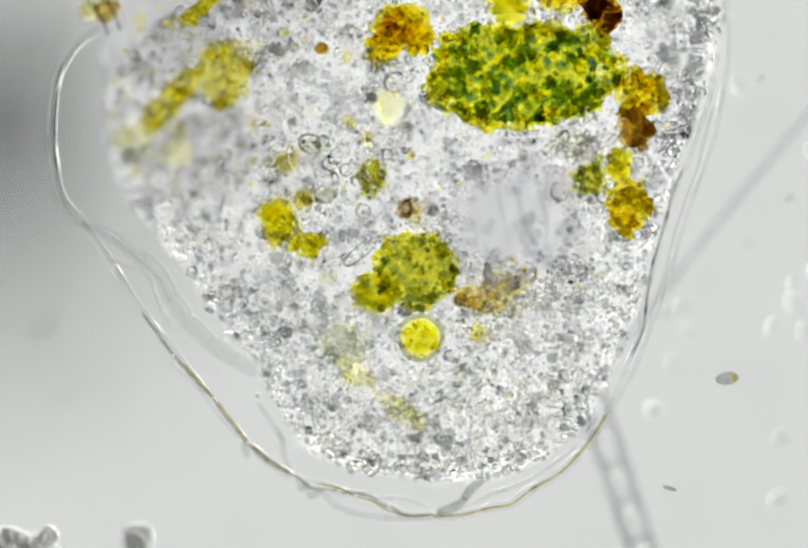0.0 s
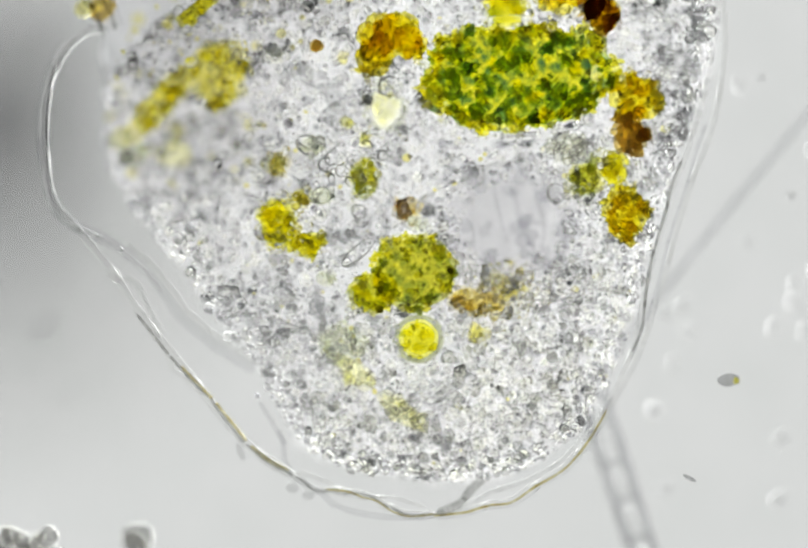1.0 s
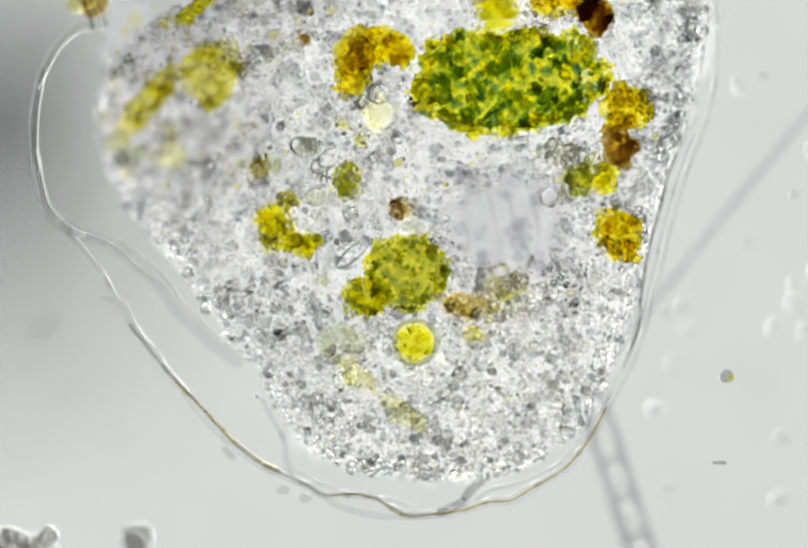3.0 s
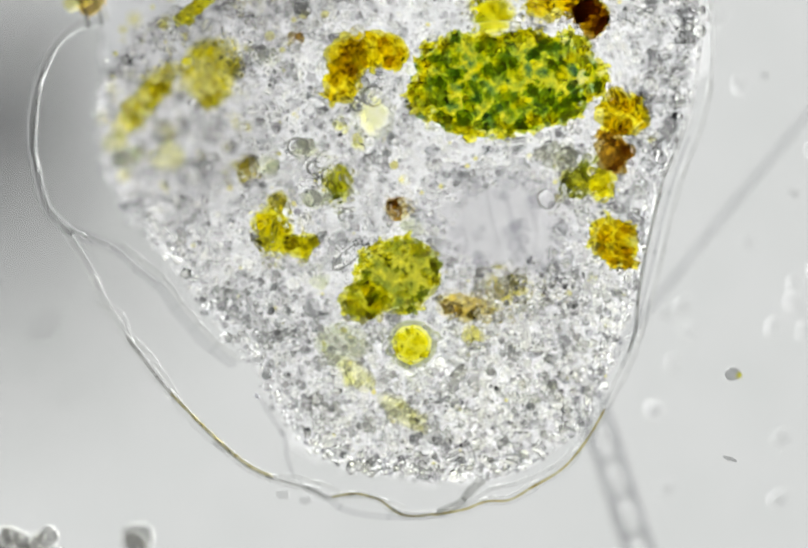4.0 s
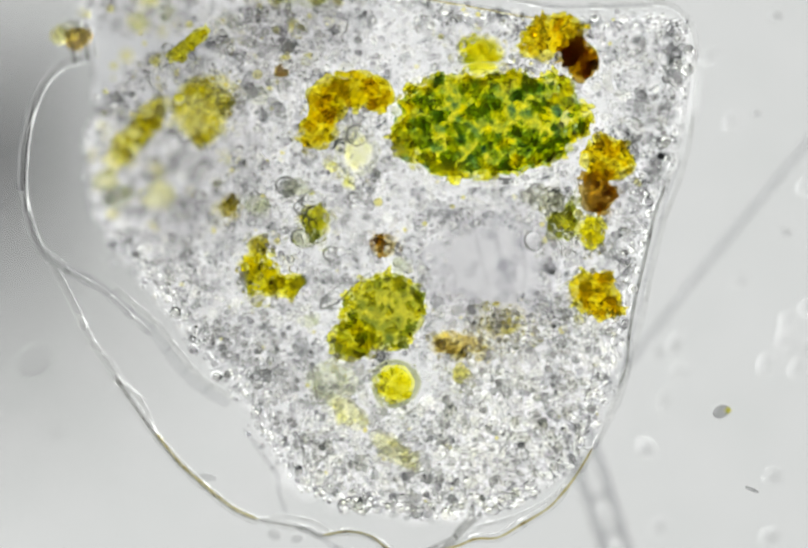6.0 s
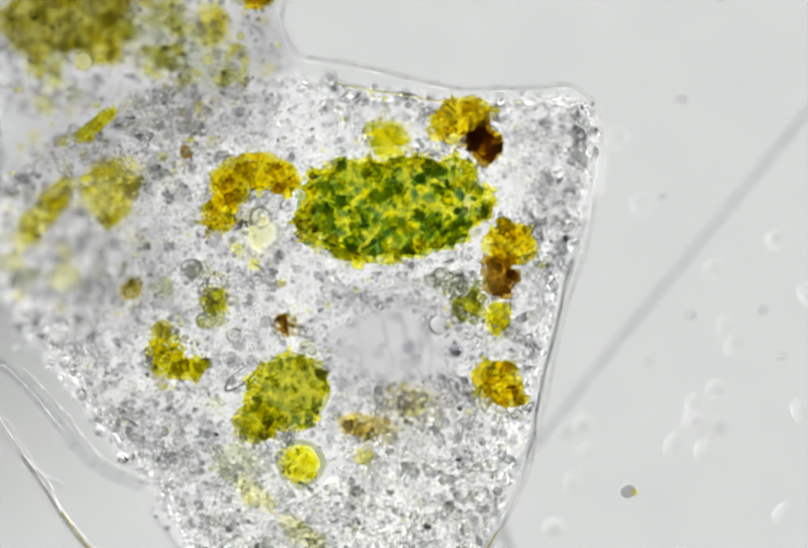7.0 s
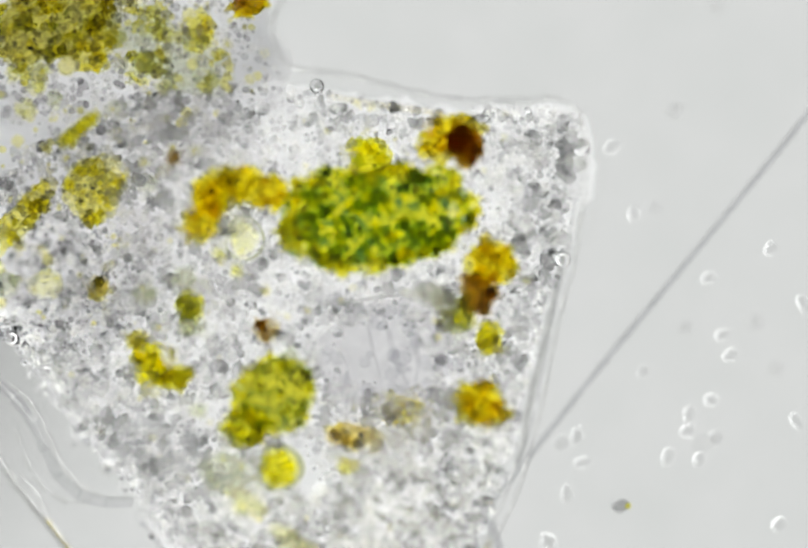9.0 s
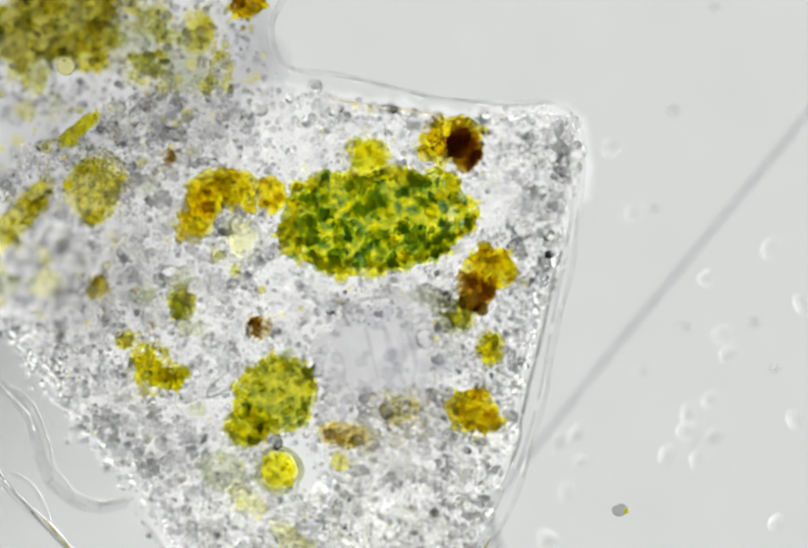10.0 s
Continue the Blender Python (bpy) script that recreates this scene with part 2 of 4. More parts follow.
def lumpy(name, axes, lumps, amp, mat, seed, level, tilt=0.0, square=2.0, wild=1.0):
    """One packed body of food: an uneven oval (half axes in mm) whose skin bulges over the
    cells inside."""
    rng = np.random.default_rng(seed)
    amp *= min(1.0, axes[0] / 75)
    v, f = BALLS[level]
    c = rng.normal(size=(lumps, 3))
    c /= np.linalg.norm(c, axis=1)[:, None]
    ax = np.array(axes)
    d = np.sqrt((((v[:, None, :] - c[None]) * ax) ** 2).sum(axis=2))
    d.sort(axis=1)
    near, second = d[:, 0], d[:, 1]
    size = np.median(near) * 2
    a = np.arctan2(v[:, 1], v[:, 0])
    ph = rng.uniform(0, 6.28, 4)
    k = 1 + wild * (0.07 * np.sin(2 * a + ph[0]) + 0.06 * np.sin(3 * a + ph[1]) + 0.035 * np.sin(7 * a + ph[2]))
    k = k * (np.abs(np.cos(a)) ** square + np.abs(np.sin(a)) ** square) ** (-1 / square)
    q = v * ax * k[:, None]
    dome = np.sqrt(np.clip((second - near) / size, 0, 1.0))
    wave = rng.normal(size=(40, 3))
    wave *= (2 * math.pi / rng.uniform(16, 70, 40) / np.linalg.norm(wave, axis=1))[:, None]
    ragged = np.sin(q @ wave.T + rng.uniform(0, 6.28, 40)).sum(axis=1) / 6.3
    q = q + v * (amp * (0.5 * (dome - 0.6) + 0.62 * ragged))[:, None]
    ca, sa = math.cos(radians(tilt)), math.sin(radians(tilt))
    q = np.stack([q[:, 0] * ca - q[:, 1] * sa, -(q[:, 0] * sa + q[:, 1] * ca), q[:, 2]], axis=1) / 1000
    return mesh_of(name, q.tolist(), f[:, ::-1].tolist(), mat), q


CELLS = {}


def cell_mesh(mat, k):
    if (mat.name, k) not in CELLS:
        CELLS[mat.name, k] = balls_mesh("cell", [((0, 0, 0), (0.0011, 0.0009 - 0.0001 * (k % 2), 0.0007))], mat, 2, 1.7, 70 + k)
    return CELLS[mat.name, k]


def food(name, mat, axes, rows, lumps=60, amp=6.0, cells=20, size=9.0, z=0.0, tilt=0.0, label="", seed=1,
         piece="algal_cell", cell_mat=None, level=0, ring=0.0, square=2.0, wild=1.0, rim=7.0, rim_mat=None, edge=0, edge_mat=None):
    """Food in the amoeba: a packed body with single cells on it, and the edge of its vacuole."""
    level = level or (5 if axes[0] > 60 else 4)
    me, q = lumpy(name, axes, lumps, amp, mat[0], seed, level, tilt, square, wild)
    ob = seat(part(name, me, amoeba, (rows[0][1], rows[0][2], z), label))
    core = new("dense_core", lumpy("dense_core", [a * (0.88 if a > 60 else 0.80) for a in axes], lumps, amp, mat[2], seed + 1, level, tilt, square, wild)[0])
    core.parent = ob
    rng = np.random.default_rng(seed + 500)
    band = q[np.abs(q[:, 2]) < axes[2] * 0.00035]
    for i in range(cells):
        f = math.sqrt(rng.uniform(0.02, 0.95))
        e = band[rng.integers(len(band))]
        p = np.array((e[0] * f, e[1] * f, rng.choice((-1, 1)) * axes[2] / 1000 * math.sqrt(1 - f * f)))
        kinds = cell_mat if isinstance(cell_mat, list) else [cell_mat or mat]
        c = new(piece, cell_mesh(kinds[int(rng.integers(len(kinds)))][1], int(rng.integers(6))))
        c.parent = ob
        c.location = p
        c.rotation_euler = rng.uniform(0, 6.28, 3)
        s = size * rng.uniform(0.45, 1.5)
        c.scale = (s, s, s)
    for i in range(edge):
        c = new(piece, cell_mesh(edge_mat[1], int(rng.integers(4))))
        c.parent = ob
        c.location = band[rng.integers(len(band))] * rng.uniform(0.88, 1.03) * np.array((1, 1, 2.0))
        c.rotation_euler = rng.uniform(0, 6.28, 3)
        s = size * rng.uniform(0.5, 1.3)
        c.scale = (s, s, s)
    if ring:
        pts = []
        for i in range(41):
            a = 2 * math.pi * i / 40
            pts.append(((axes[0] + ring) * math.cos(a) * (1 + 0.03 * math.sin(3 * a + seed)), (axes[1] + ring) * math.sin(a), 0))
        r = new("vacuole_edge", tube_mesh("vacuole_edge", pts, rim, rim * 2, rim_mat or HALO, taper=False, wave=0.2, seed=seed))
        r.parent = ob
        r.location = (0, 0, -0.03 if rim_mat else 0.0)
        r.rotation_euler = (0, 0, -radians(tilt))
        tagged(r, "thin clear edge of the vacuole")
    moves(ob, z, rows)
    return ob


def place(rows, t):
    """Where a keyed thing is at t, and how far it has gone."""
    for a, b in zip(rows, rows[1:]):
        if t <= b[0]:
            k = (t - a[0]) / (b[0] - a[0])
            return a[1] + (b[1] - a[1]) * k, a[2] + (b[2] - a[2]) * k
    return rows[-1][1], rows[-1][2]


STILL = [(560, 930), (700, 985), (850, 1000), (1000, 950), (1120, 870), (1190, 760), (300, 660), (420, 830), (640, 860), (820, 880), (980, 820),
         (1080, 700), (520, 720)]
TIMES = (0, 1, 2.5, 4.5, 5.5, 7.5, 8.0, 8.5, 9.0, 10.0)


def flow(x, y):
    """The drift of the cytoplasm at a place: the rows of a grain that starts there."""
    rows = []
    for t in TIMES:
        sx = sy = sw = 0.0
        for ob, z, r in FLOWERS:
            px, py = place(r, t)
            w = 1 / ((x - r[0][1]) ** 2 + (y - r[0][2]) ** 2 + 900) ** 1.5
            sx, sy, sw = sx + w * (px - r[0][1]), sy + w * (py - r[0][2]), sw + w
        for px, py in STILL:
            w = 1 / ((x - px) ** 2 + (y - py) ** 2 + 900) ** 1.5
            back = -10 if t > 8.2 else 0
            sx, sy, sw = sx + w * back, sy + w * back * 0.8, sw + w
        rows.append((t, x + sx / sw, y + sy / sw, 0))
    return rows


# food, largest first: rows of seconds, x, y (mm) and turn (degrees)
food("food_vacuole", GREEN, (184, 102, 26),
     [(0, 1013, 146, 0), (2.5, 988, 156, 0), (4.5, 973, 163, -1), (5.5, 965, 166, -1), (7.5, 950, 174, -2), (8.0, 947, 175, -2), (8.5, 940, 170, -2), (10, 934, 178, -2)],
     lumps=220, amp=14, cells=200, size=8, cell_mat=[GREEN, GREEN, YELLOW], square=2.4, wild=0.5, edge=200, edge_mat=YELLOW, tilt=-1, z=-8, label="large oval vacuole packed with bright green algae", seed=4, ring=12, rim=13)
food("food_vacuole", OLIVE, (84, 74, 24),
     [(0, 806, 525, 0), (1, 802, 528, 0), (2.5, 796, 528, 0), (4.5, 766, 534, -20), (5.5, 762, 533, -22), (7.5, 752, 528, -30), (8.0, 748, 526, -30), (8.5, 741, 518, -34), (9.5, 744, 514, -36), (10, 745, 514, -36)],
     lumps=160, amp=2.5, cells=60, size=6, wild=0.45, edge=36, edge_mat=YELLOW, tilt=-12, label="rounded vacuole of olive green algae", seed=7, ring=4)
food("food_vacuole", OLIVE, (48, 40, 30),
     [(0, 726, 566, 0), (1, 722, 567, 0), (2.5, 712, 570, 0), (4.5, 702, 586, -4), (5.5, 699, 586, -4), (7.5, 692, 586, -6), (8.0, 690, 584, -6), (8.5, 684, 578, -8), (10, 688, 576, -8)],
     lumps=80, amp=8, cells=24, size=8, cell_mat=YELLOW, label="lobe of olive algae beside a rounder one", seed=8, tilt=15, z=-12)
food("round_alga", YELLOW, (38, 38, 36),
     [(0, 817, 655, 0), (2.5, 808, 662, 0), (4.5, 796, 670, 10), (5.5, 786, 672, 12), (7.5, 779, 666, 15), (8.0, 776, 664, 15), (8.5, 761, 657, 18), (9, 752, 655, 18), (9.5, 753, 660, 20), (10, 750, 660, 20)],
     lumps=220, amp=4, cells=18, size=5, cell_mat=[OLIVE, YELLOW], label="round bright yellow-green alga", seed=9, ring=4, rim=12, rim_mat=RIM, wild=0.3)
ARCH = "amber-brown clump in a curved row of digested algae"
for k, (axes, path) in enumerate([((36, 44, 22), [(748, 82), (700, 138), (648, 168), (622, 180), (592, 175)]), ((46, 44, 24), [(765, 55), (702, 96), (662, 116), (642, 122), (612, 125)]),
                                  ((50, 38, 22), [(792, 44), (742, 80), (712, 98), (700, 98), (668, 112)]), ((33, 31, 18), [(806, 72), (778, 92), (752, 102), (746, 114), (735, 124)])]):
    food("food_clump", AMBER, axes, [(t, x, y, 6 * n) for n, (t, (x, y)) in enumerate(zip((0, 2.5, 5, 7.5, 10), path))],
         lumps=70, amp=9, cells=16, size=8, cell_mat=[AMBER, YELLOW], z=(-10, 8, 2, 12)[k], label=ARCH, seed=212 + k, piece="food_piece")
food("pale_alga", PALE, (32, 36, 28),
     [(0, 755, 205, 0), (2.5, 736, 216, 0), (4.5, 720, 224, 0), (7.5, 696, 216, 0), (8.5, 687, 213, 0), (10, 677, 210, 0)],
     lumps=60, amp=4, cells=6, size=8, cell_mat=PALE, label="pale yellow half-digested alga", seed=13, z=-50, ring=5, rim=6, rim_mat=RIM)
food("food_clump", AMBER, (50, 44, 24),
     [(0, 1248, 182, 0), (2.5, 1222, 204, 0), (4.5, 1205, 226, 0), (7.5, 1180, 244, 0), (8.5, 1166, 254, 0), (10, 1161, 268, 0)],
     lumps=90, amp=8, cells=28, size=8, edge=6, edge_mat=YELLOW, label="orange clump of digested food", seed=14, piece="food_piece")
food("food_clump", BROWN, (35, 37, 24),
     [(0, 1232, 252, 0), (2.5, 1206, 280, 0), (4.5, 1184, 300, 0), (7.5, 1157, 310, 0), (8.5, 1140, 320, 0), (10, 1129, 318, 0)],
     lumps=80, amp=9, cells=12, size=8, label="dark brown clump of digested food", seed=15, piece="food_piece")
food("small_alga", YELLOW, (24, 32, 22),
     [(0, 1198, 318, 0), (2.5, 1176, 338, 0), (4.5, 1164, 362, 0), (7.5, 1159, 388, 0), (8.5, 1154, 396, 0), (10, 1157, 423, 0)],
     lumps=30, amp=8, cells=12, size=8, z=-40, label="small bright yellow alga", seed=16, tilt=-10)
food("small_alga", OLIVE, (36, 30, 22),
     [(0, 1146, 345, 0), (2.5, 1128, 347, 0), (4.5, 1120, 350, 0), (7.5, 1104, 358, 0), (10, 1099, 358, 0)],
     lumps=40, amp=9, cells=14, size=9, label="small dull green alga", seed=17, z=-40)
food("food_clump", AMBER, (42, 54, 34),
     [(0, 1220, 402, 10), (1, 1214, 414, 0), (2.5, 1205, 446, -20), (4.5, 1188, 478, -35), (5.5, 1178, 492, -45), (7.5, 1160, 517, -50), (8.5, 1148, 525, -60), (10, 1130, 548, -60)],
     lumps=90, amp=8, cells=28, size=8, edge=6, edge_mat=YELLOW, label="orange-yellow clump of digested food", seed=18, tilt=10, piece="food_piece")
food("yellow_alga", YELLOW, (36, 50, 28),
     [(0, 542, 430, 0), (2.5, 537, 438, 0), (4.5, 528, 450, 0), (5.5, 522, 455, 0), (7.5, 520, 460, 0), (8.5, 510, 455, 0), (10, 502, 460, 0)],
     lumps=40, amp=8, cells=20, size=10, label="soft yellow alga", seed=19, z=-70, tilt=-30)
food("yellow_alga", YELLOW, (34, 24, 22),
     [(0, 600, 475, 0), (2.5, 594, 474, 0), (4.5, 582, 477, 0), (7.5, 565, 480, 0), (10, 545, 478, 0)],
     lumps=90, amp=8, cells=7, size=8, label="small golden alga", seed=20, z=-10, tilt=-20)
food("food_grain", DULL, (20, 22, 18),
     [(0, 588, 385, 0), (2.5, 566, 387, 0), (4.5, 530, 392, 0), (7.5, 502, 408, 0), (10, 452, 408, 0)],
     lumps=20, amp=6, cells=6, size=8, label="brown grain of digested food", seed=21, z=-40, piece="food_piece")
food("food_grain", TAN, (26, 24, 18),
     [(0, 798, 408, 0), (2.5, 782, 405, 0), (4.5, 772, 405, 0), (7.5, 748, 395, 0), (10, 714, 384, 0)],
     lumps=24, amp=6, cells=8, size=8, label="brown grain of digested food", seed=22, z=-35, piece="food_piece", cell_mat=BROWN)
food("faded_alga", OLIVE, (32, 32, 22),
     [(0, 722, 343, 0), (2.5, 682, 346, 0), (4.5, 648, 356, 0), (7.5, 604, 351, 0), (10, 561, 334, 0)],
     lumps=30, amp=6, cells=10, size=8, label="faded yellow-green alga", seed=23, z=-60)
food("rod_alga", HAZY, (86, 24, 24),
     [(0, 325, 194, 0), (2.5, 292, 190, 0), (4.5, 280, 185, 0), (7.5, 278, 172, 0), (8.5, 262, 165, 0), (10, 250, 160, 0)],
     lumps=60, amp=8, cells=30, size=8, square=3.5, wild=0.5, tilt=-50, label="golden rod-shaped alga", seed=24, z=-98, cell_mat=[HAZY, PALE, YELLOW])
food("yellow_alga", HAZY, (58, 70, 34),
     [(0, 432, 140, 0), (2.5, 412, 142, 0), (4.5, 408, 136, 0), (7.5, 409, 136, 0), (8.5, 392, 118, 0), (10, 392, 113, 0)],
     lumps=90, amp=10, cells=46, size=8, label="large faded yellow alga", seed=125, z=-92, cell_mat=[HAZY, YELLOW, PALE])
food("rod_alga", YELLOW, (46, 14, 13),
     [(0, 385, 20, 0), (2.5, 378, 18, 0), (4.5, 376, 18, 0), (7.5, 379, 10, 0), (8.5, 365, 5, 0), (10, 360, 2, 0)],
     lumps=90, amp=4, cells=8, size=6, square=6, wild=0.25, tilt=-38, label="thin bright yellow rod-shaped alga", seed=26)
food("faded_food", GREYISH, (50, 42, 24),
     [(0, 665, 668, 0), (4.5, 660, 670, 0), (7.5, 654, 668, 0), (10, 640, 662, 0)],
     lumps=60, amp=7, cells=16, size=7, label="grey-green remains of an alga", seed=27, z=-30, piece="food_piece")
food("pale_alga", CREAM, (52, 22, 18),
     [(0, 690, 722, 0), (4.5, 690, 726, 0), (7.5, 692, 724, 0), (10, 690, 716, 0)],
     lumps=30, amp=6, cells=5, size=8, tilt=40, label="pale yellow piece of an alga", seed=28, z=25)
food("pale_alga", CREAM, (60, 22, 18),
     [(0, 778, 796, 0), (4.5, 780, 800, 0), (7.5, 780, 800, 0), (10, 776, 792, 0)],
     lumps=30, amp=6, cells=5, size=8, tilt=42, label="long pale yellow piece of an alga", seed=29, z=25)
food("faded_food", TAN, (56, 24, 18),
     [(0, 930, 578, 0), (2.5, 912, 590, 0), (4.5, 902, 594, 0), (7.5, 905, 593, 0), (10, 880, 590, 0)],
     lumps=40, amp=8, cells=20, size=9, tilt=8, label="tan remains of food", seed=30, z=-40, piece="food_piece")
food("faded_food", DULL, (40, 32, 18),
     [(0, 985, 558, 0), (2.5, 980, 565, 0), (4.5, 985, 562, 0), (7.5, 992, 550, 0), (10, 985, 548, 0)],
     lumps=30, amp=16, cells=10, size=7, label="dull olive remains of food", seed=31, z=-155, piece="food_piece", cell_mat=TAN)
food("small_alga", HAZY, (20, 19, 16),
     [(0, 928, 648, 0), (4.5, 918, 652, 0), (7.5, 899, 654, 0), (10, 870, 645, 0)],
     lumps=60, amp=6, cells=3, size=6, cell_mat=[OLIVE, PALE], label="small yellow alga", seed=32, z=-10)
food("food_clump", AMBER, (34, 36, 26),
     [(0, 1172, 24, 0), (2.5, 1160, 26, 0), (4.5, 1145, 32, 0), (7.5, 1130, 46, 0), (8.5, 1115, 30, 0), (10, 1110, 38, 0)],
     lumps=40, amp=9, cells=40, size=9, cell_mat=BROWN, label="dark brown clump of digested food", seed=33, piece="food_piece")
food("food_clump", AMBER, (72, 38, 30),
     [(0, 1110, -22, 0), (2.5, 1098, -14, 0), (4.5, 1082, -4, 0), (7.5, 1092, 4, 0), (8.5, 1082, 14, 0), (10, 1082, 20, 0)],
     lumps=90, amp=8, cells=28, size=8, edge=6, edge_mat=YELLOW, z=-25, label="golden brown clump of digested food", seed=34, piece="food_piece", tilt=-15)
food("small_alga", YELLOW, (44, 38, 28),
     [(0, 988, 10, 0), (2.5, 970, 17, 0), (4.5, 952, 28, 0), (7.5, 944, 42, 0), (8.5, 929, 52, 0), (10, 924, 52, 0)],
     lumps=40, amp=6, cells=12, size=9, cell_mat=[OLIVE, YELLOW], label="small green alga", seed=35, z=-90)
food("yellow_alga", DULL, (122, 84, 45),
     [(0, 330, -208, 0), (7.5, 324, -208, 0), (8.5, 312, -212, 0), (10, 312, -212, 0)],
     lumps=200, amp=22, cells=50, size=9, wild=1.8, label="dark olive mass of algae", seed=36, z=-120, cell_mat=[HAZY, YELLOW, OLIVE])
for k, (x, y, a, b) in enumerate([(425, -205, 42, 36), (400, -140, 46, 30), (290, -110, 36, 26), (470, -262, 46, 34), (520, -205, 44, 40), (610, -190, 36, 44), (500, -120, 40, 34)]):
    food("yellow_alga", (GREYISH, HAZY, GREYISH, PALE)[k % 4], (a, b, 18), [(0, x, y, 0), (7.5, x - 4, y, 0), (8.5, x - 14, y - 4, 0), (10, x - 16, y - 4, 0)],
         lumps=50, amp=14, cells=22, size=8, wild=1.6, label="blurred olive-yellow alga in the rear body", seed=400 + k, z=-118 + 8 * (k % 4), cell_mat=[HAZY, PALE])
food("faded_food", GREYISH, (130, 60, 36),
     [(0, 570, -140, 0), (7.5, 560, -140, 0), (8.5, 545, -145, 0), (10, 545, -145, 0)],
     lumps=90, amp=12, cells=60, size=8, label="grey-green remains of algae", seed=37, z=-70, piece="food_piece", cell_mat=[GREYISH, GREYISH, HAZY], tilt=25)
food("food_clump", AMBER, (36, 26, 22),
     [(0, 705, -245, 0), (7.5, 699, -245, 0), (10, 690, -245, 0)],
     lumps=30, amp=8, cells=16, size=9, label="brown clump of food at the rear", seed=38, z=-60, piece="food_piece")
for k, (x, y, r) in enumerate([(310, -82, 22), (345, -62, 18), (270, -110, 20), (290, -40, 24), (470, -40, 16), (560, -80, 18), (650, -90, 20), (250, 300, 30), (225, 270, 26), (330, 300, 36),
                               (525, 105, 22), (700, 275, 12), (665, 240, 14), (625, 545, 18), (805, 440, 18), (615, 385, 20), (525, 320, 26), (600, 285, 24)]):
    food("faded_alga", (PALE, GREYISH, PALE)[k % 3] if k < 14 else GREYISH, (r, r * 0.85, r * 0.7),
         [(0, x + 10, y - 4, 0), (2.5, x, y, 0), (4.5, x - 8, y + 4, 0), (7.5, x - 16, y + 6, 0), (8.5, x - 28, y, 0), (10, x - 36, y, 0)],
         lumps=16, amp=5, cells=5, size=6, label="small pale remains of an alga", seed=80 + k, z=-120 if y < 310 and x < 560 else -20, level=3)
food("food_grain", BROWN, (13, 13, 10), [(0, 625, 94, 0), (2.5, 597, 80, 0), (4.5, 571, 70, 0), (7.5, 556, 60, 0), (10, 540, 55, 0)],
     lumps=10, amp=4, cells=0, label="small brown grain of food", seed=99, level=3)
food("food_grain", TAN, (24, 24, 18), [(0, 562, 312, 0), (2.5, 516, 322, 0), (4.5, 474, 325, 0), (7.5, 440, 327, 0), (8.5, 408, 312, 0), (10, 398, 304, 0)],
     lumps=20, amp=5, cells=5, size=8, label="dull brown grain of food", seed=100, z=-80, cell_mat=DULL, piece="food_piece")
FLOWERS = list(MOVES)
for path in ([(1400, -30), (1370, -40), (1350, -40), (1335, -40), (1317, -28)], [(1388, 120), (1362, 125), (1350, 125), (1340, 125), (1325, 130)], [(1352, 250), (1336, 250), (1322, 250), (1310, 250), (1295, 255)],
             [(1285, 450), (1272, 450), (1260, 450), (1260, 450), (1246, 455)], [(1245, 640), (1240, 640), (1232, 640), (1224, 640), (1204, 640)],
             [(1250, -60), (1250, -60), (1250, -60), (1250, -60), (1236, -50)], [(1100, -60), (1100, -60), (1100, -60), (1100, -60), (1086, -50)], [(930, -90), (930, -90), (930, -90), (930, -90), (916, -80)]):
    FLOWERS.append((None, 0, [(t, x, y, 0) for t, (x, y) in zip((0, 2.5, 5, 7.5, 10), path)]))


# ---- clear vesicles, each one drifting with the cytoplasm ----
VES = {k: balls_mesh("vesicle", [((0, 0, 0), (0.001, 0.001 - 0.00012 * k, 0.0009))], BUBBLE, 3, 0.06, 90 + k) for k in range(3)}
BEAD = {k: balls_mesh("vesicle", [((0, 0, 0), (0.001, 0.001 - 0.0002 * k, 0.0009))], DARKGRAIN, 2, 0.10, 95 + k) for k in range(2)}


def vesicle(x, y, r, z, k, dark=False):
    ob = seat(part("vesicle", (BEAD[k % 2] if dark else VES[k % 3]), amoeba, (x, y, z)))
    ob.scale = (r, r, r)
    rows = flow(x, y)
    MOVES.append((ob, z, [(t, a, b, 37 * k) for t, a, b, _ in rows]))


for k, (x, y, r) in enumerate([(350, 460, 14), (372, 458, 12), (408, 596, 13), (445, 652, 12), (548, 575, 15), (512, 573, 13), (472, 586, 12), (440, 560, 9), (925, 520, 17),
                               (750, 905, 11), (897, 908, 11), (682, 906, 14), (712, 908, 13), (826, 922, 14), (1012, 821, 10), (1037, 803, 10), (605, 280, 20), (662, 300, 17), (630, 378, 18),
                               (800, 290, 14), (752, 160, 19), (1085, 372, 19), (685, 452, 13), (700, 430, 10), (1150, 640, 9), (1190, 655, 10),
                               (620, 590, 20), (740, 625, 20), (865, 370, 16), (830, 440, 14)]):
    vesicle(x, y, r, (10, -20, 25)[k % 3], k)
BIG = seat(part("vesicle", VES[0], amoeba, (590, 306, -8), "large clear round vesicle with a thin ring"))
BIG.scale = (36, 36, 20)
MOVES.append((BIG, -8, [(0, 590, 306, 0), (2.5, 560, 322, 0), (5, 522, 330, 0), (7.5, 498, 332, 0), (10, 455, 300, 0)]))
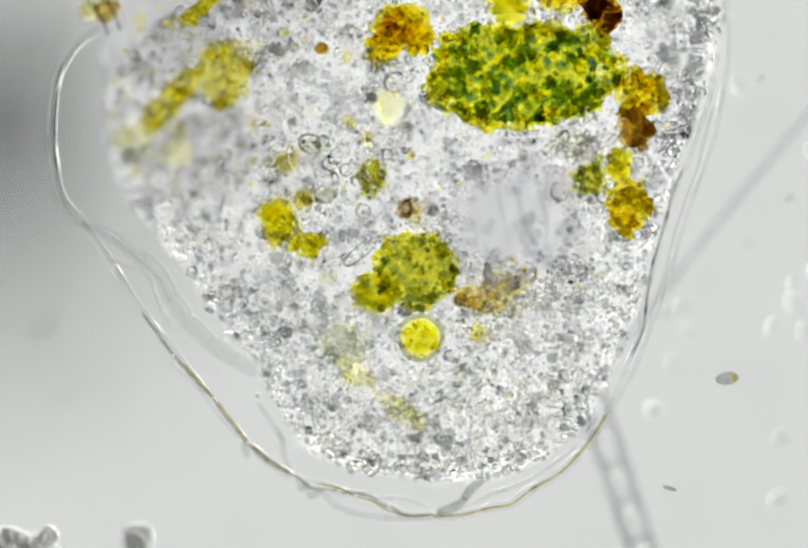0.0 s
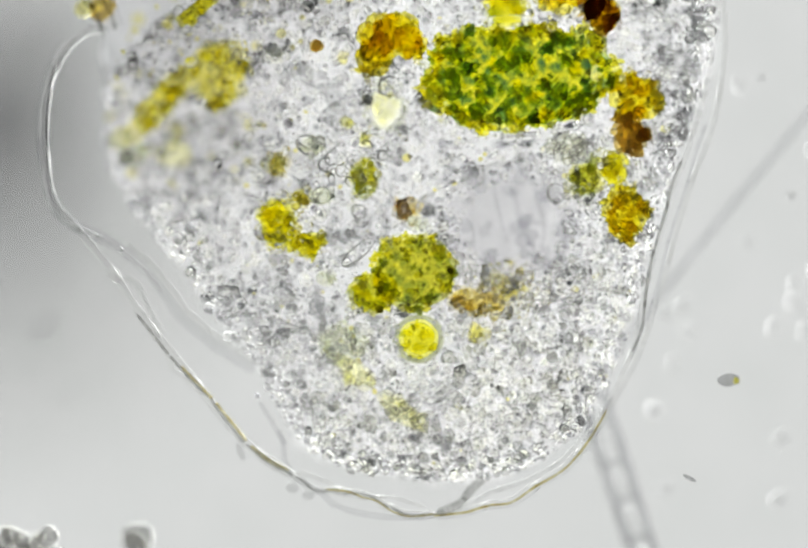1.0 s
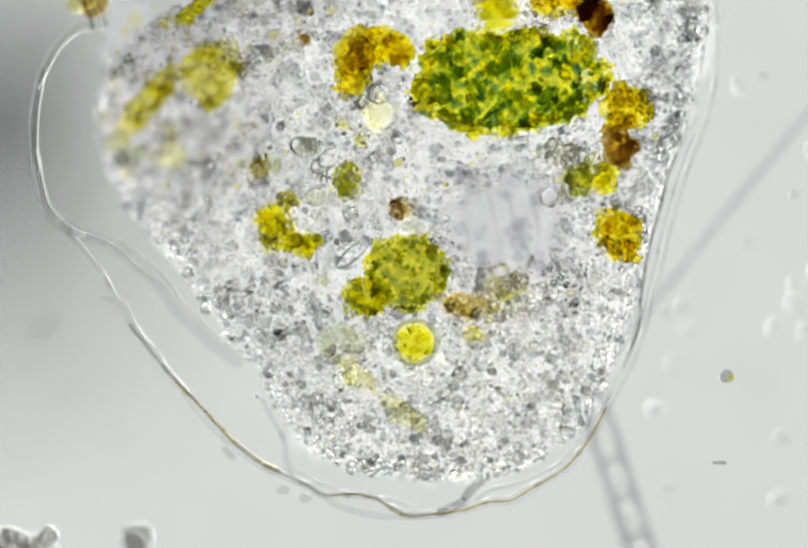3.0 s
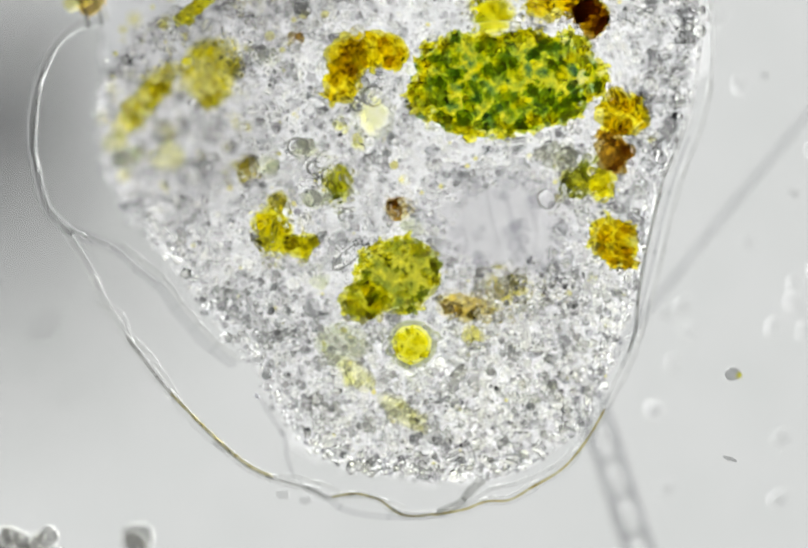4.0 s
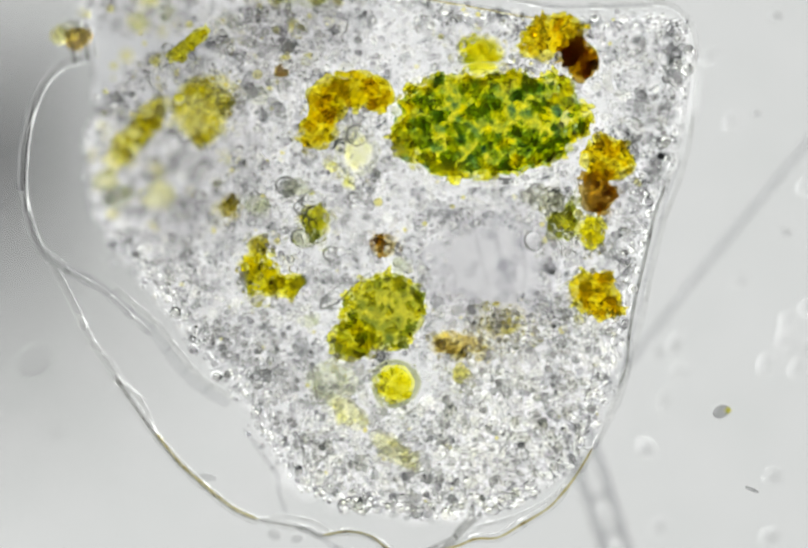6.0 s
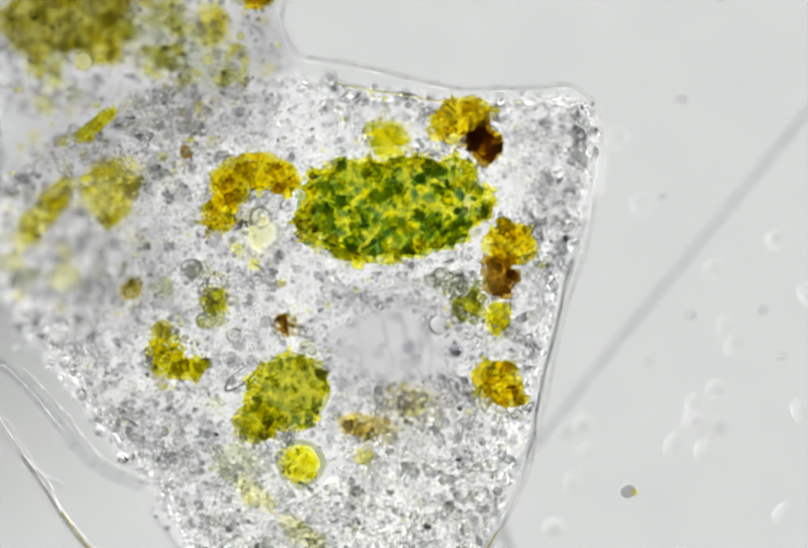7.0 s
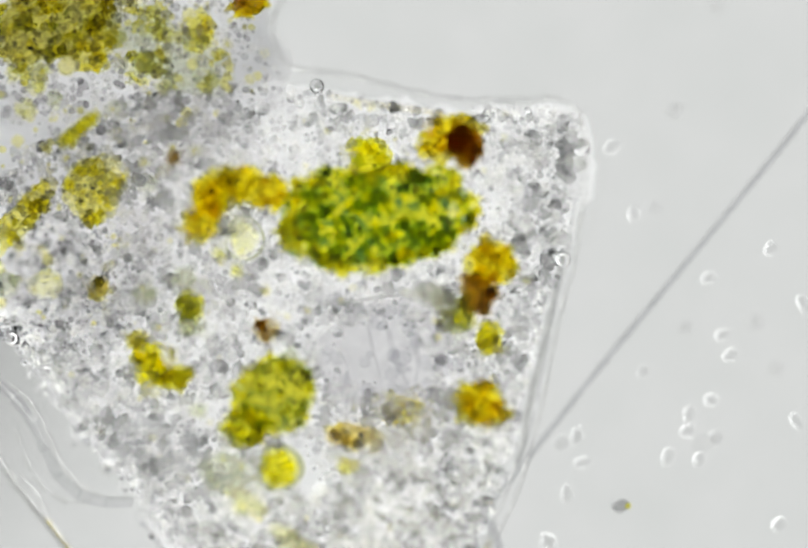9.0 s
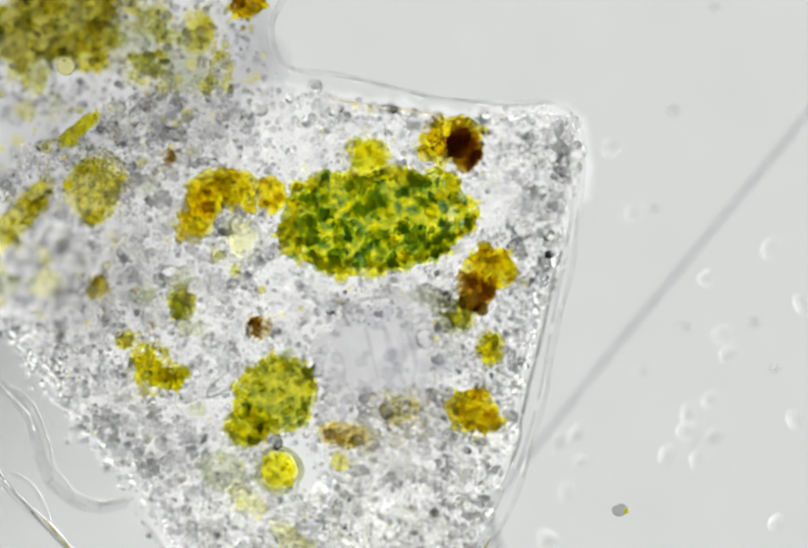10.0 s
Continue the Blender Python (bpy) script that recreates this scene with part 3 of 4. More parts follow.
for k, (x, y, r) in enumerate([(518, 565, 10), (488, 612, 9), (410, 602, 8), (520, 722, 12), (946, 520, 11), (1043, 686, 9), (1150, 645, 8), (730, 853, 7), (800, 850, 8), (1135, 755, 10),
                               (1250, 520, 7), (1310, 240, 7), (1290, 300, 6), (1275, 380, 6), (500, 768, 6), (528, 770, 5), (1205, 560, 8), (1190, 600, 8), (745, 905, 8), (1000, 880, 8)]):
    vesicle(x, y, r, 0, k, True)

BODY = [(235, 110), (300, 40), (480, -60), (760, -90), (909, -80), (1109, -48), (1300, -54), (1374, -40), (1396, 30), (1384, 140), (1336, 260), (1292, 400), (1254, 520),
        (1222, 650), (1180, 745), (1130, 830), (1060, 890), (960, 930), (830, 935), (690, 915), (600, 880), (545, 800), (510, 720), (470, 670), (400, 580), (330, 490), (280, 420), (215, 330), (200, 220)]
REAR = [(190, -400), (700, -400), (735, -300), (735, -190), (780, -110), (690, 0), (560, 110), (520, 330), (400, 390), (260, 370), (215, 220), (180, -80)]
HOLES = [(755, 205, 38, 40), (988, 18, 40, 38), (1000, 425, 112, 84), (1010, 150, 170, 90), (806, 525, 55, 52), (738, 538, 42, 55), (817, 657, 56, 56)]
rng = np.random.default_rng(77)
k = 0
while k < 90:
    x, y = rng.uniform(300, 1380), rng.uniform(-60, 935)
    if inside(x, y, BODY) and not any(((x - a) / c) ** 2 + ((y - b) / d) ** 2 < 1.1 for a, b, c, d in HOLES):
        vesicle(x, y, rng.uniform(6, 11), rng.uniform(-60, 40), k)
        k += 1


rag = random.Random(8)
ragged = smooth_line([(x, y, 0) for x, y in BODY], 22, True)
ragged = [(p.x + rag.gauss(0, 7), p.y + rag.gauss(0, 7)) for p in ragged]
milk = mesh_of("endoplasm", [xyz(x, y, GROUND + 12) for x, y in ragged], [tuple(reversed(range(len(ragged))))], MILKY, False)
moves(seat(part("endoplasm", milk, amoeba, label="milky granular inner cytoplasm")), 0,
      [(0, 784, 532, 0), (4.5, 766, 534, 0), (7.5, 754, 535, 0), (10, 744, 530, 0)])


rear = smooth_line([(x, y, 0) for x, y in REAR], 22, True)
rear = [(p.x + rag.gauss(0, 6), p.y + rag.gauss(0, 6)) for p in rear]
milk = mesh_of("endoplasm", [xyz(x, y, GROUND + 7) for x, y in rear], [tuple(reversed(range(len(rear))))], THICK, False)
seat(part("endoplasm", milk, amoeba, label="milky cytoplasm of the thick rear body"))

SMOKE = clear("endoplasm_smoky", [(0.0, (0.75, 0.75, 0.755)), (1.0, (0.90, 0.90, 0.905))], 1.5, 0.6, 7)
back = smooth_line([(x, y, 0) for x, y in [(185, -400), (700, -400), (732, -300), (730, -190), (740, -120), (640, -40), (480, 10), (330, 120), (215, 150), (185, 20)]], 22, True)
back = [(p.x + rag.gauss(0, 6), p.y + rag.gauss(0, 6)) for p in back]
milk = mesh_of("endoplasm", [xyz(x, y, GROUND + 3) for x, y in back], [tuple(reversed(range(len(back))))], SMOKE, False)
seat(part("endoplasm", milk, amoeba, label="dense grey cytoplasm of the rear body"))

# ---- fine grains of the cytoplasm, in drifting patches ----
def grains(poly, count, size, low, high, seed, holes, label, mat, tile=190.0, level=1):
    rng = np.random.default_rng(seed)
    xs, ys = [p[0] for p in poly], [p[1] for p in poly]
    patches, made = {}, 0
    while made < count:
        x, y, fade = rng.uniform(min(xs), max(xs)), rng.uniform(min(ys), max(ys)), rng.uniform(0.5, 1.35)
        if not inside(x, y, poly) or any(((x - a) / c) ** 2 + ((y - b) / d) ** 2 < fade for a, b, c, d in holes):
            continue
        made += 1
        s = size * rng.lognormal(0, 0.35)
        deep = rng.uniform(low, high)
        far = min(1, max(0, (590 - x) / 190)) * min(1, max(0, (500 - y) / 190))
        far *= 0.35 + 0.65 * min(1, max(0, (y - 110) / 130))
        deep -= (deep + 182) * 0.9 * far
        key = (round((x + rng.normal() * 70) / tile), round((y + rng.normal() * 70) / tile))
        patches.setdefault(key, []).append((x, y, deep, s, rng.uniform(0.7, 1)))
    for i, (key, items) in enumerate(sorted(patches.items())):
        cx, cy = key[0] * tile, key[1] * tile
        me = balls_mesh("granule_patch", [(((x - cx) / 1000, (cy - y) / 1000, z / 1000), (s / 1000, s * e / 1000, s / 1000)) for x, y, z, s, e in items], mat, level, 0.0, seed + i)
        moves(seat(part("granule_patch", me, amoeba, (cx, cy, 0), label, "stuff")), 0, flow(cx, cy))


grains(BODY, 3600, 5.0, -165, -60, 50, HOLES, "tiny clear grains low in the cytoplasm", GRAIN, level=2)
grains(BODY, 5900, 4.6, -50, 45, 51, HOLES, "tiny clear grains crowded in the cytoplasm", GRAIN, level=2)
grains(BODY, 900, 4.4, -120, 40, 52, HOLES, "tiny dark grains in the cytoplasm", DARKGRAIN)
REARTOP = [(190, -400), (700, -400), (735, -300), (735, -190), (780, -110), (660, -60), (480, -30), (300, -10), (200, -20), (180, -80)]
grains(REARTOP, 2600, 5.2, -115, -35, 53, (), "grey crowded grains of the thick rear body", GRAIN, level=2)
grains(REARTOP, 60, 6, -60, 110, 54, (), "dark grains of the thick rear body", DARKGRAIN)
grains(BODY, 1700, 5.7, -20, 45, 56, HOLES, "bright round grains of the cytoplasm", GLINT, level=2)
grains(BODY, 2800, 6.3, -120, -45, 61, HOLES, "round grains low in the cytoplasm", RINGED, level=2)
grains(BODY, 420, 6.0, -128, -84, 64, HOLES, "round dark-edged grains low in the cytoplasm", RINGED, level=2)
BEADED = clear("granule_beaded", [(0.0, (0.72, 0.72, 0.72)), (1.0, (0.98, 0.98, 0.97))], 1.11, 0.0, 60, 0.0, "island")
grains([(545, 800), (470, 670), (340, 480), (620, 560), (900, 620), (1240, 420), (1350, 60), (1390, 20), (1336, 260), (1222, 650), (1120, 830), (960, 930), (690, 915)], 700, 5.4, -12, 26, 63, HOLES,
       "round ringed grains of the cytoplasm", BEADED, level=2)
grains(BODY, 500, 5.6, -95, -45, 65, HOLES, "round ringed grains below the middle of the cytoplasm", BEADED, level=2)
# golden colour imitates the colour fringes that light leaves round the grains
YSPOT = clear("granule_fringe_colour", [(0.0, (0.96, 0.92, 0.55)), (1.0, (1.0, 0.98, 0.72))], 1.03, 0.0, 60, 0.0, "island")
grains(BODY, 100, 4.2, -40, 30, 62, HOLES, "tiny golden grains added for colour fringes of light in the cytoplasm", YSPOT, level=2)
grains(REAR, 150, 7.0, -150, 60, 57, (), "yellowish grains of the thick rear body", YGRAIN, level=2)
grains([(610, 885), (575, 800), (700, 640), (900, 620), (1180, 500), (1230, 600), (1120, 830), (960, 930), (690, 915)], 900, 6.0, -20, 40, 58, HOLES, "large bright grains at the front of the cytoplasm", GLINT, level=2)
grains([(1100, -52), (1300, -54), (1374, -40), (1396, 30), (1384, 140), (1336, 260), (1260, 460), (1200, 440), (1260, 220), (1240, 20), (1120, 0)], 150, 7, -140, -70, 59, (),
       "dark round grains along the outer edge", RINGED, level=2)
grains([(770, -110), (909, -84), (1100, -55), (1100, -20), (900, -45), (790, -75)], 60, 7.5, -145, -70, 60, (), "dark round grains along the rear edge", RINGED, level=2)
grains([(860, 310), (1130, 310), (1140, 540), (870, 540)], 46, 11, -85, -35, 55, (), "sparse grains under the clear vacuole", VEIL, level=2)


def strand(name, points, wide, high, rows, z, label="", mat=SKIN, seed=3, wave=0.25):
    c = (rows[0][1], rows[0][2], 0)
    me = tube_mesh(name, [(x, y, 0) for x, y in points], wide, high, mat, origin=c, seed=seed, wave=wave)
    ob = seat(part(name, me, amoeba, (c[0], c[1], z), label))
    moves(ob, z, rows)
    return ob


def spaced(points, n):
    """n points at even steps along the smooth curve through points."""
    line = np.array([p[:2] for p in smooth_line([(x, y, 0) for x, y in points], 5.0)])
    far = np.concatenate([[0], np.cumsum(np.linalg.norm(np.diff(line, axis=0), axis=1))])
    at = np.linspace(0, far[-1], n)
    return np.stack([np.interp(at, far, line[:, 0]), np.interp(at, far, line[:, 1])], axis=1)


def bending(name, curves, wide, high, z, pieces, label="", mat=SKIN, seed=3, wave=0.12, closing=(False, False)):
    """A strand that bends as the cell flows: a row of short rigid pieces that overlap at
    their ends. curves: seconds and the strand's course then."""
    per, lap, pieces = 24, 3 if mat == SKIN else 1, (pieces + 1) // 2
    blunt = 0.3 if mat == SKIN else 0.9
    n = pieces * per + 1
    course = {t: spaced(p, n) for t, p in curves.items()}
    if 10 not in course:
        course[10] = course[max(course)] + np.array((-8.0, -5.0))
    ref = course[sorted(course)[len(course) // 2]]
    for i in range(pieces):
        a, b = i * per, i * per + per
        c = (ref[a] + ref[b]) / 2
        d = ref[b] - ref[a]
        rows = []
        for t in sorted(course):
            q = course[t]
            e, m = q[b] - q[a], (q[a] + q[b]) / 2
            turn = math.degrees(math.atan2(d[0] * e[1] - d[1] * e[0], d @ e))
            rows.append((t, m[0], m[1], turn))
        run = [(x, y, 0) for x, y in ref[max(a - lap, 0):min(b + lap, n - 1) + 1]]
        me = tube_mesh(name, run, wide, high, mat, 10, wave, seed + i, (blunt * (i > 0 or closing[0]), blunt * (i < pieces - 1 or closing[1])), (c[0], c[1], 0), 5.0)
        moves(seat(part(name, me, amoeba, (c[0], c[1], z), label)), z, rows)


CORE = clear("membrane_line", [(0.0, (0.68, 0.68, 0.67)), (0.6, (0.80, 0.80, 0.79)), (1.0, (0.90, 0.90, 0.89))], 1.006, 0.0, 50)
SOFT = clear("membrane_soft", [(0.0, (0.91, 0.91, 0.915)), (1.0, (0.95, 0.95, 0.953))], 1.005, 0.0, 40)
GOLD = clear("membrane_golden", [(0.0, (0.72, 0.65, 0.38)), (0.5, (0.84, 0.80, 0.60)), (1.0, (0.96, 0.95, 0.86))], 1.008, 0.0, 45)
OUTER, FOLD, LINE = "thin clear outer membrane", "faint fold of the clear membrane", "fine dark line of the membrane's edge"

lobe = {0: [(215, 62), (170, 75), (128, 115), (108, 160), (101, 230), (103, 300), (118, 360), (140, 405), (165, 432)],
        2.5: [(195, 52), (140, 62), (95, 115), (73, 170), (66, 240), (68, 310), (80, 375), (105, 425), (140, 455)],
        5: [(180, 42), (140, 48), (100, 85), (76, 140), (60, 210), (57, 280), (66, 340), (82, 395), (105, 425), (145, 455)],
        7.5: [(175, 42), (135, 48), (95, 85), (70, 140), (54, 210), (50, 280), (60, 340), (80, 395), (110, 430), (148, 455)]}
bending("membrane", lobe, 18, 24, -56, 5, OUTER, SKIN, 3, closing=(False, True))
bending("membrane_fold", {t: [(x - 15 + 0.04 * y, y + 6) for x, y in p[2:]] for t, p in lobe.items()}, 12, 10, -60, 3, FOLD, SOFT, 13)
inner = {0: [(165, 432), (210, 455), (250, 490), (300, 530), (330, 590), (380, 650), (450, 700), (500, 730)],
         2.5: [(110, 430), (150, 452), (205, 470), (250, 505), (300, 548), (335, 600), (400, 655), (480, 715)],
         5: [(120, 440), (150, 455), (215, 485), (260, 520), (305, 555), (340, 600), (390, 665), (450, 712)],
         7.5: [(150, 450), (185, 470), (215, 492), (269, 548), (319, 618), (350, 660), (389, 688), (479, 718)],
         10: [(150, 450), (185, 475), (209, 503), (255, 540), (280, 600), (290, 650), (320, 705), (390, 735), (460, 722)]}
bending("membrane_fold", inner, 22, 14, -60, 16, "soft inner fold of the clear membrane", SOFT, 23, closing=(True, False))
bending("membrane_fold", {t: [(x + 14, y - 9) for x, y in p[2:]] for t, p in inner.items()}, 11, 18, -45, 12, FOLD, SKIN, 28)
bending("membrane_fold", {t: p[:5] for t, p in inner.items()}, 11, 22, 5, 8, "curled fold of the clear membrane", SKIN, 33, closing=(True, False))
low = {0: [(150, 420), (190, 460), (240, 555), (270, 600), (305, 642), (345, 700), (410, 770), (480, 862), (530, 902), (570, 925)],
       2.5: [(125, 445), (170, 490), (215, 550), (245, 610), (290, 660), (335, 725), (390, 775), (440, 840), (500, 890), (560, 920)],
       5: [(115, 435), (150, 500), (195, 595), (240, 665), (275, 715), (320, 775), (370, 830), (410, 866), (470, 915), (520, 938)],
       7.5: [(110, 440), (145, 505), (185, 580), (229, 640), (265, 695), (305, 752), (345, 812), (400, 865), (465, 918), (520, 940)],
       10: [(100, 450), (140, 530), (175, 605), (209, 668), (236, 730), (285, 748), (339, 812), (395, 865), (460, 915), (515, 938)]}
bending("membrane", low, 16, 25, -24, 10, OUTER, SKIN, 43, closing=(True, True))
bending("membrane_line", {t: p[3:] for t, p in low.items()}, 6, 8, -12, 7, LINE, CORE, 53)
bending("membrane_line", {t: [(x + 1, y - 3) for x, y in p[5:]] for t, p in low.items()}, 6, 8, -20, 5, "golden edge of the membrane", GOLD, 63)
bending("membrane_fold", {0: [(290, 640), (320, 690), (370, 745), (405, 772)], 2.5: [(285, 652), (300, 690), (345, 740), (395, 775)],
                          5: [(240, 662), (275, 682), (300, 715), (322, 775)], 10: [(230, 662), (262, 680), (288, 715), (312, 775)]},
        9, 16, -14, 4, FOLD, SKIN, 73)
bending("membrane_fold", {0: [(209, 505), (280, 532), (303, 590), (330, 640)], 5: [(180, 590), (225, 620), (245, 660), (285, 700)],
                          10: [(262, 560), (270, 630), (300, 690), (370, 732), (440, 716)]}, 11, 16, -50, 10, "curled fold of the clear membrane", SKIN, 83)
upper = {0: [(480, 862), (540, 902), (570, 925), (610, 938), (660, 955), (710, 972), (750, 982), (770, 1000), (800, 1006), (850, 1000)],
         2.5: [(500, 890), (560, 915), (590, 940), (640, 963), (680, 960), (730, 972), (760, 985), (775, 1000), (810, 1003), (850, 998)],
         5: [(515, 936), (560, 944), (610, 955), (640, 968), (690, 960), (735, 970), (762, 990), (785, 1001), (810, 1003), (850, 998)]}
bending("membrane", upper, 15, 23, -20, 8, OUTER, SKIN, 93, closing=(True, True))
bending("membrane_line", upper, 5, 7, -10, 8, LINE, CORE, 103)
bending("membrane_line", {t: [(x, y - 2) for x, y in p[3:]] for t, p in upper.items()}, 4, 7, 9, 6, "golden edge of the membrane", GOLD, 113)
under = {0: [(572, 930), (600, 955), (640, 972), (670, 995), (720, 1003), (790, 1009), (850, 1003)],
         2.5: [(560, 925), (600, 950), (650, 980), (690, 998), (740, 1003), (800, 1006), (850, 1001)],
         5: [(585, 948), (620, 960), (645, 974), (670, 992), (720, 1003), (780, 1005), (850, 1001)]}
bending("membrane_fold", under, 13, 14, -24, 6, "soft lower fold of the clear membrane", SOFT, 123, closing=(True, True))
bending("membrane_fold", {0: [(590, 935), (640, 945), (700, 960), (750, 965), (790, 984), (830, 983)],
                          2.5: [(540, 902), (590, 925), (640, 945), (680, 962), (740, 966), (770, 982), (810, 985)],
                          5: [(520, 936), (550, 930), (600, 932), (640, 945), (665, 962), (720, 966), (760, 978), (785, 987)]}, 8, 14, 6, 6, FOLD, SKIN, 133)
rim = {0: [(840, 1003), (900, 1000), (950, 985), (1000, 956), (1040, 945), (1090, 915), (1120, 885), (1150, 845), (1180, 800)],
       2.5: [(840, 1000), (900, 990), (940, 978), (980, 972), (1020, 955), (1070, 925), (1110, 895), (1140, 860), (1165, 812), (1180, 785)],
       5: [(840, 1000), (900, 988), (940, 973), (985, 970), (1030, 945), (1080, 915), (1110, 885), (1140, 845), (1170, 795)]}
bending("membrane", rim, 17, 26, -22, 8, OUTER, SKIN, 143, closing=(True, True))
bending("membrane_line", rim, 5, 8, 4, 8, "golden edge of the membrane", GOLD, 153, closing=(True, False))
bending("membrane_fold", {0: [(860, 1000), (930, 985), (985, 945), (1040, 925), (1090, 890), (1130, 850), (1165, 800)],
                          2.5: [(860, 1000), (920, 975), (960, 950), (1010, 940), (1080, 905), (1120, 860), (1150, 815)],
                          5: [(860, 998), (920, 970), (955, 948), (1010, 935), (1080, 900), (1120, 858), (1150, 810)]}, 8, 14, -30, 6, FOLD, SKIN, 163)
bending("membrane_fold", {0: [(845, 1000), (885, 982), (915, 955), (945, 922)], 5: [(845, 999), (890, 980), (912, 955), (945, 925)]}, 16, 12, -40, 4,
        "grey pleat of the clear membrane", CORE, 173)
bending("membrane_fold", {0: [(505, 790), (535, 835), (552, 870), (562, 915)], 2.5: [(508, 780), (538, 835), (554, 870), (566, 925)],
                          5: [(490, 760), (530, 815), (552, 850), (558, 890), (572, 928)]}, 9, 14, -40, 4, "edge of the granular cytoplasm", SOFT, 183)
side = {0: [(1160, 830), (1195, 750), (1225, 690), (1245, 640), (1255, 590), (1265, 520), (1285, 450), (1310, 370), (1325, 330), (1350, 270), (1372, 215), (1390, 120), (1405, 40), (1400, -30)],
        2.5: [(1160, 815), (1195, 740), (1225, 680), (1240, 640), (1245, 590), (1258, 500), (1280, 420), (1300, 350), (1320, 290), (1342, 230), (1355, 170), (1370, 90), (1380, 20), (1370, -40)],
        5: [(1165, 800), (1190, 745), (1215, 690), (1232, 640), (1235, 590), (1245, 520), (1262, 440), (1280, 360), (1305, 300), (1325, 240), (1340, 180), (1352, 100), (1358, 20), (1350, -40)],
        7.5: [(1159, 808), (1184, 748), (1215, 660), (1230, 600), (1240, 545), (1262, 450), (1285, 360), (1300, 300), (1310, 250), (1325, 200), (1335, 150), (1345, 90), (1350, 40), (1335, -40)],
        10: [(1145, 800), (1170, 740), (1195, 660), (1215, 590), (1225, 540), (1250, 440), (1270, 350), (1285, 290), (1300, 230), (1315, 175), (1325, 120), (1335, 80), (1340, 30), (1315, -30)]}
bending("membrane", side, 10, 15, -10, 12, OUTER, SKIN, 193, closing=(True, True))
bending("membrane_line", {t: p[2:9] for t, p in side.items()}, 6, 10, -2, 7, LINE, CORE, 213)
outer = {0: [(1180, 805), (1240, 690), (1270, 620), (1295, 560), (1320, 460), (1350, 370), (1380, 290), (1400, 200), (1410, 100), (1415, 30)],
         2.5: [(1180, 795), (1225, 715), (1250, 650), (1270, 580), (1290, 500), (1310, 430), (1335, 340), (1365, 260), (1390, 180), (1397, 80), (1395, 0)],
         5: [(1172, 802), (1215, 720), (1240, 650), (1260, 580), (1275, 520), (1295, 430), (1320, 340), (1350, 260), (1368, 180), (1375, 90), (1370, 10)],
         7.5: [(1165, 800), (1219, 678), (1245, 590), (1262, 508), (1284, 408), (1309, 308), (1330, 218), (1350, 148), (1360, 68), (1358, 10)],
         10: [(1165, 800), (1219, 678), (1249, 598), (1265, 528), (1290, 390), (1312, 290), (1329, 178), (1339, 88), (1339, 28)]}
bending("membrane", outer, 10, 14, -40, 10, "thin clear outermost membrane", SKIN, 223, closing=(True, True))
bending("membrane_line", {t: [(x - 12, y) for x, y in p[1:8]] for t, p in outer.items()}, 6, 10, -30, 8, LINE, SOFT, 233)
crest = {0: [(1415, 30), (1400, -30), (1366, -60), (1320, -70), (1260, -64), (1189, -62), (1089, -64), (1009, -79), (929, -98), (859, -113), (784, -123), (754, -152), (740, -205), (764, -262), (770, -330)],
         7.5: [(1358, 18), (1346, -28), (1319, -57), (1289, -68), (1249, -64), (1189, -62), (1089, -62), (1009, -77), (929, -97), (859, -112), (784, -122), (754, -152), (740, -205), (764, -262), (770, -330)],
         10: [(1341, 28), (1324, -17), (1294, -47), (1260, -52), (1220, -50), (1189, -47), (1119, -57), (1069, -62), (999, -72), (929, -92), (869, -102), (799, -107), (752, -142), (735, -205), (764, -262), (770, -330)]}
bending("membrane", crest, 12, 18, -20, 14, OUTER, SKIN, 243, closing=(True, False))
bending("membrane_line", {t: p[3:11] for t, p in crest.items()}, 5, 8, -12, 9, LINE, SOFT, 263)
bending("membrane_fold", {0: [(809, -102), (889, -97), (969, -72), (1049, -57), (1099, -47)], 10: [(849, -62), (929, -47), (989, -40), (1079, -27)]}, 8, 14, 0, 5, FOLD, SKIN, 273)
bending("membrane_line", {0: [(812, -100), (889, -94), (969, -69), (1049, -54), (1099, -44)], 10: [(849, -60), (929, -45), (989, -38), (1079, -25)]}, 4, 7, 4, 5, "golden edge of the membrane", GOLD, 283)
for n, dx in enumerate((0, 16, 30)):
    bending("membrane_fold", {0: [(1140 + dx, 30), (1160 + dx, 70), (1190 + dx, 120), (1205 + dx, 170)], 5: [(1160 + dx, 50), (1180 + dx, 90), (1195 + dx, 130), (1200 + dx, 170)],
                              7.5: [(1145 + dx, 30), (1170 + dx, 60), (1190 + dx, 105), (1195 + dx, 160)], 10: [(1120 + dx, 50), (1140 + dx, 80), (1155 + dx, 120), (1155 + dx, 160)]},
            5, 12, 4 * n, 3, "thin clear fold inside the cytoplasm", SKIN, 290 + 4 * n)

CLEARVAC = clear("clear_vacuole", [(0.0, (0.83, 0.825, 0.835)), (1.0, (0.96, 0.957, 0.96))], 1.01, 0.0, 22)
me, q = lumpy("contractile_vacuole", (142, 108, 30), 30, 3, CLEARVAC, 3, 5, 0, 2.0, 1.2)
moves(seat(part("contractile_vacuole", me, amoeba, (1000, 428, -120), "large clear vacuole with no grains in it")), -120, flow(1000, 428))

CRYSTAL = clear("crystal_clear", [(0.0, (0.84, 0.84, 0.80)), (1.0, (1.0, 1.0, 0.94))], 1.16, 0.0, 60, 0.0, "object")
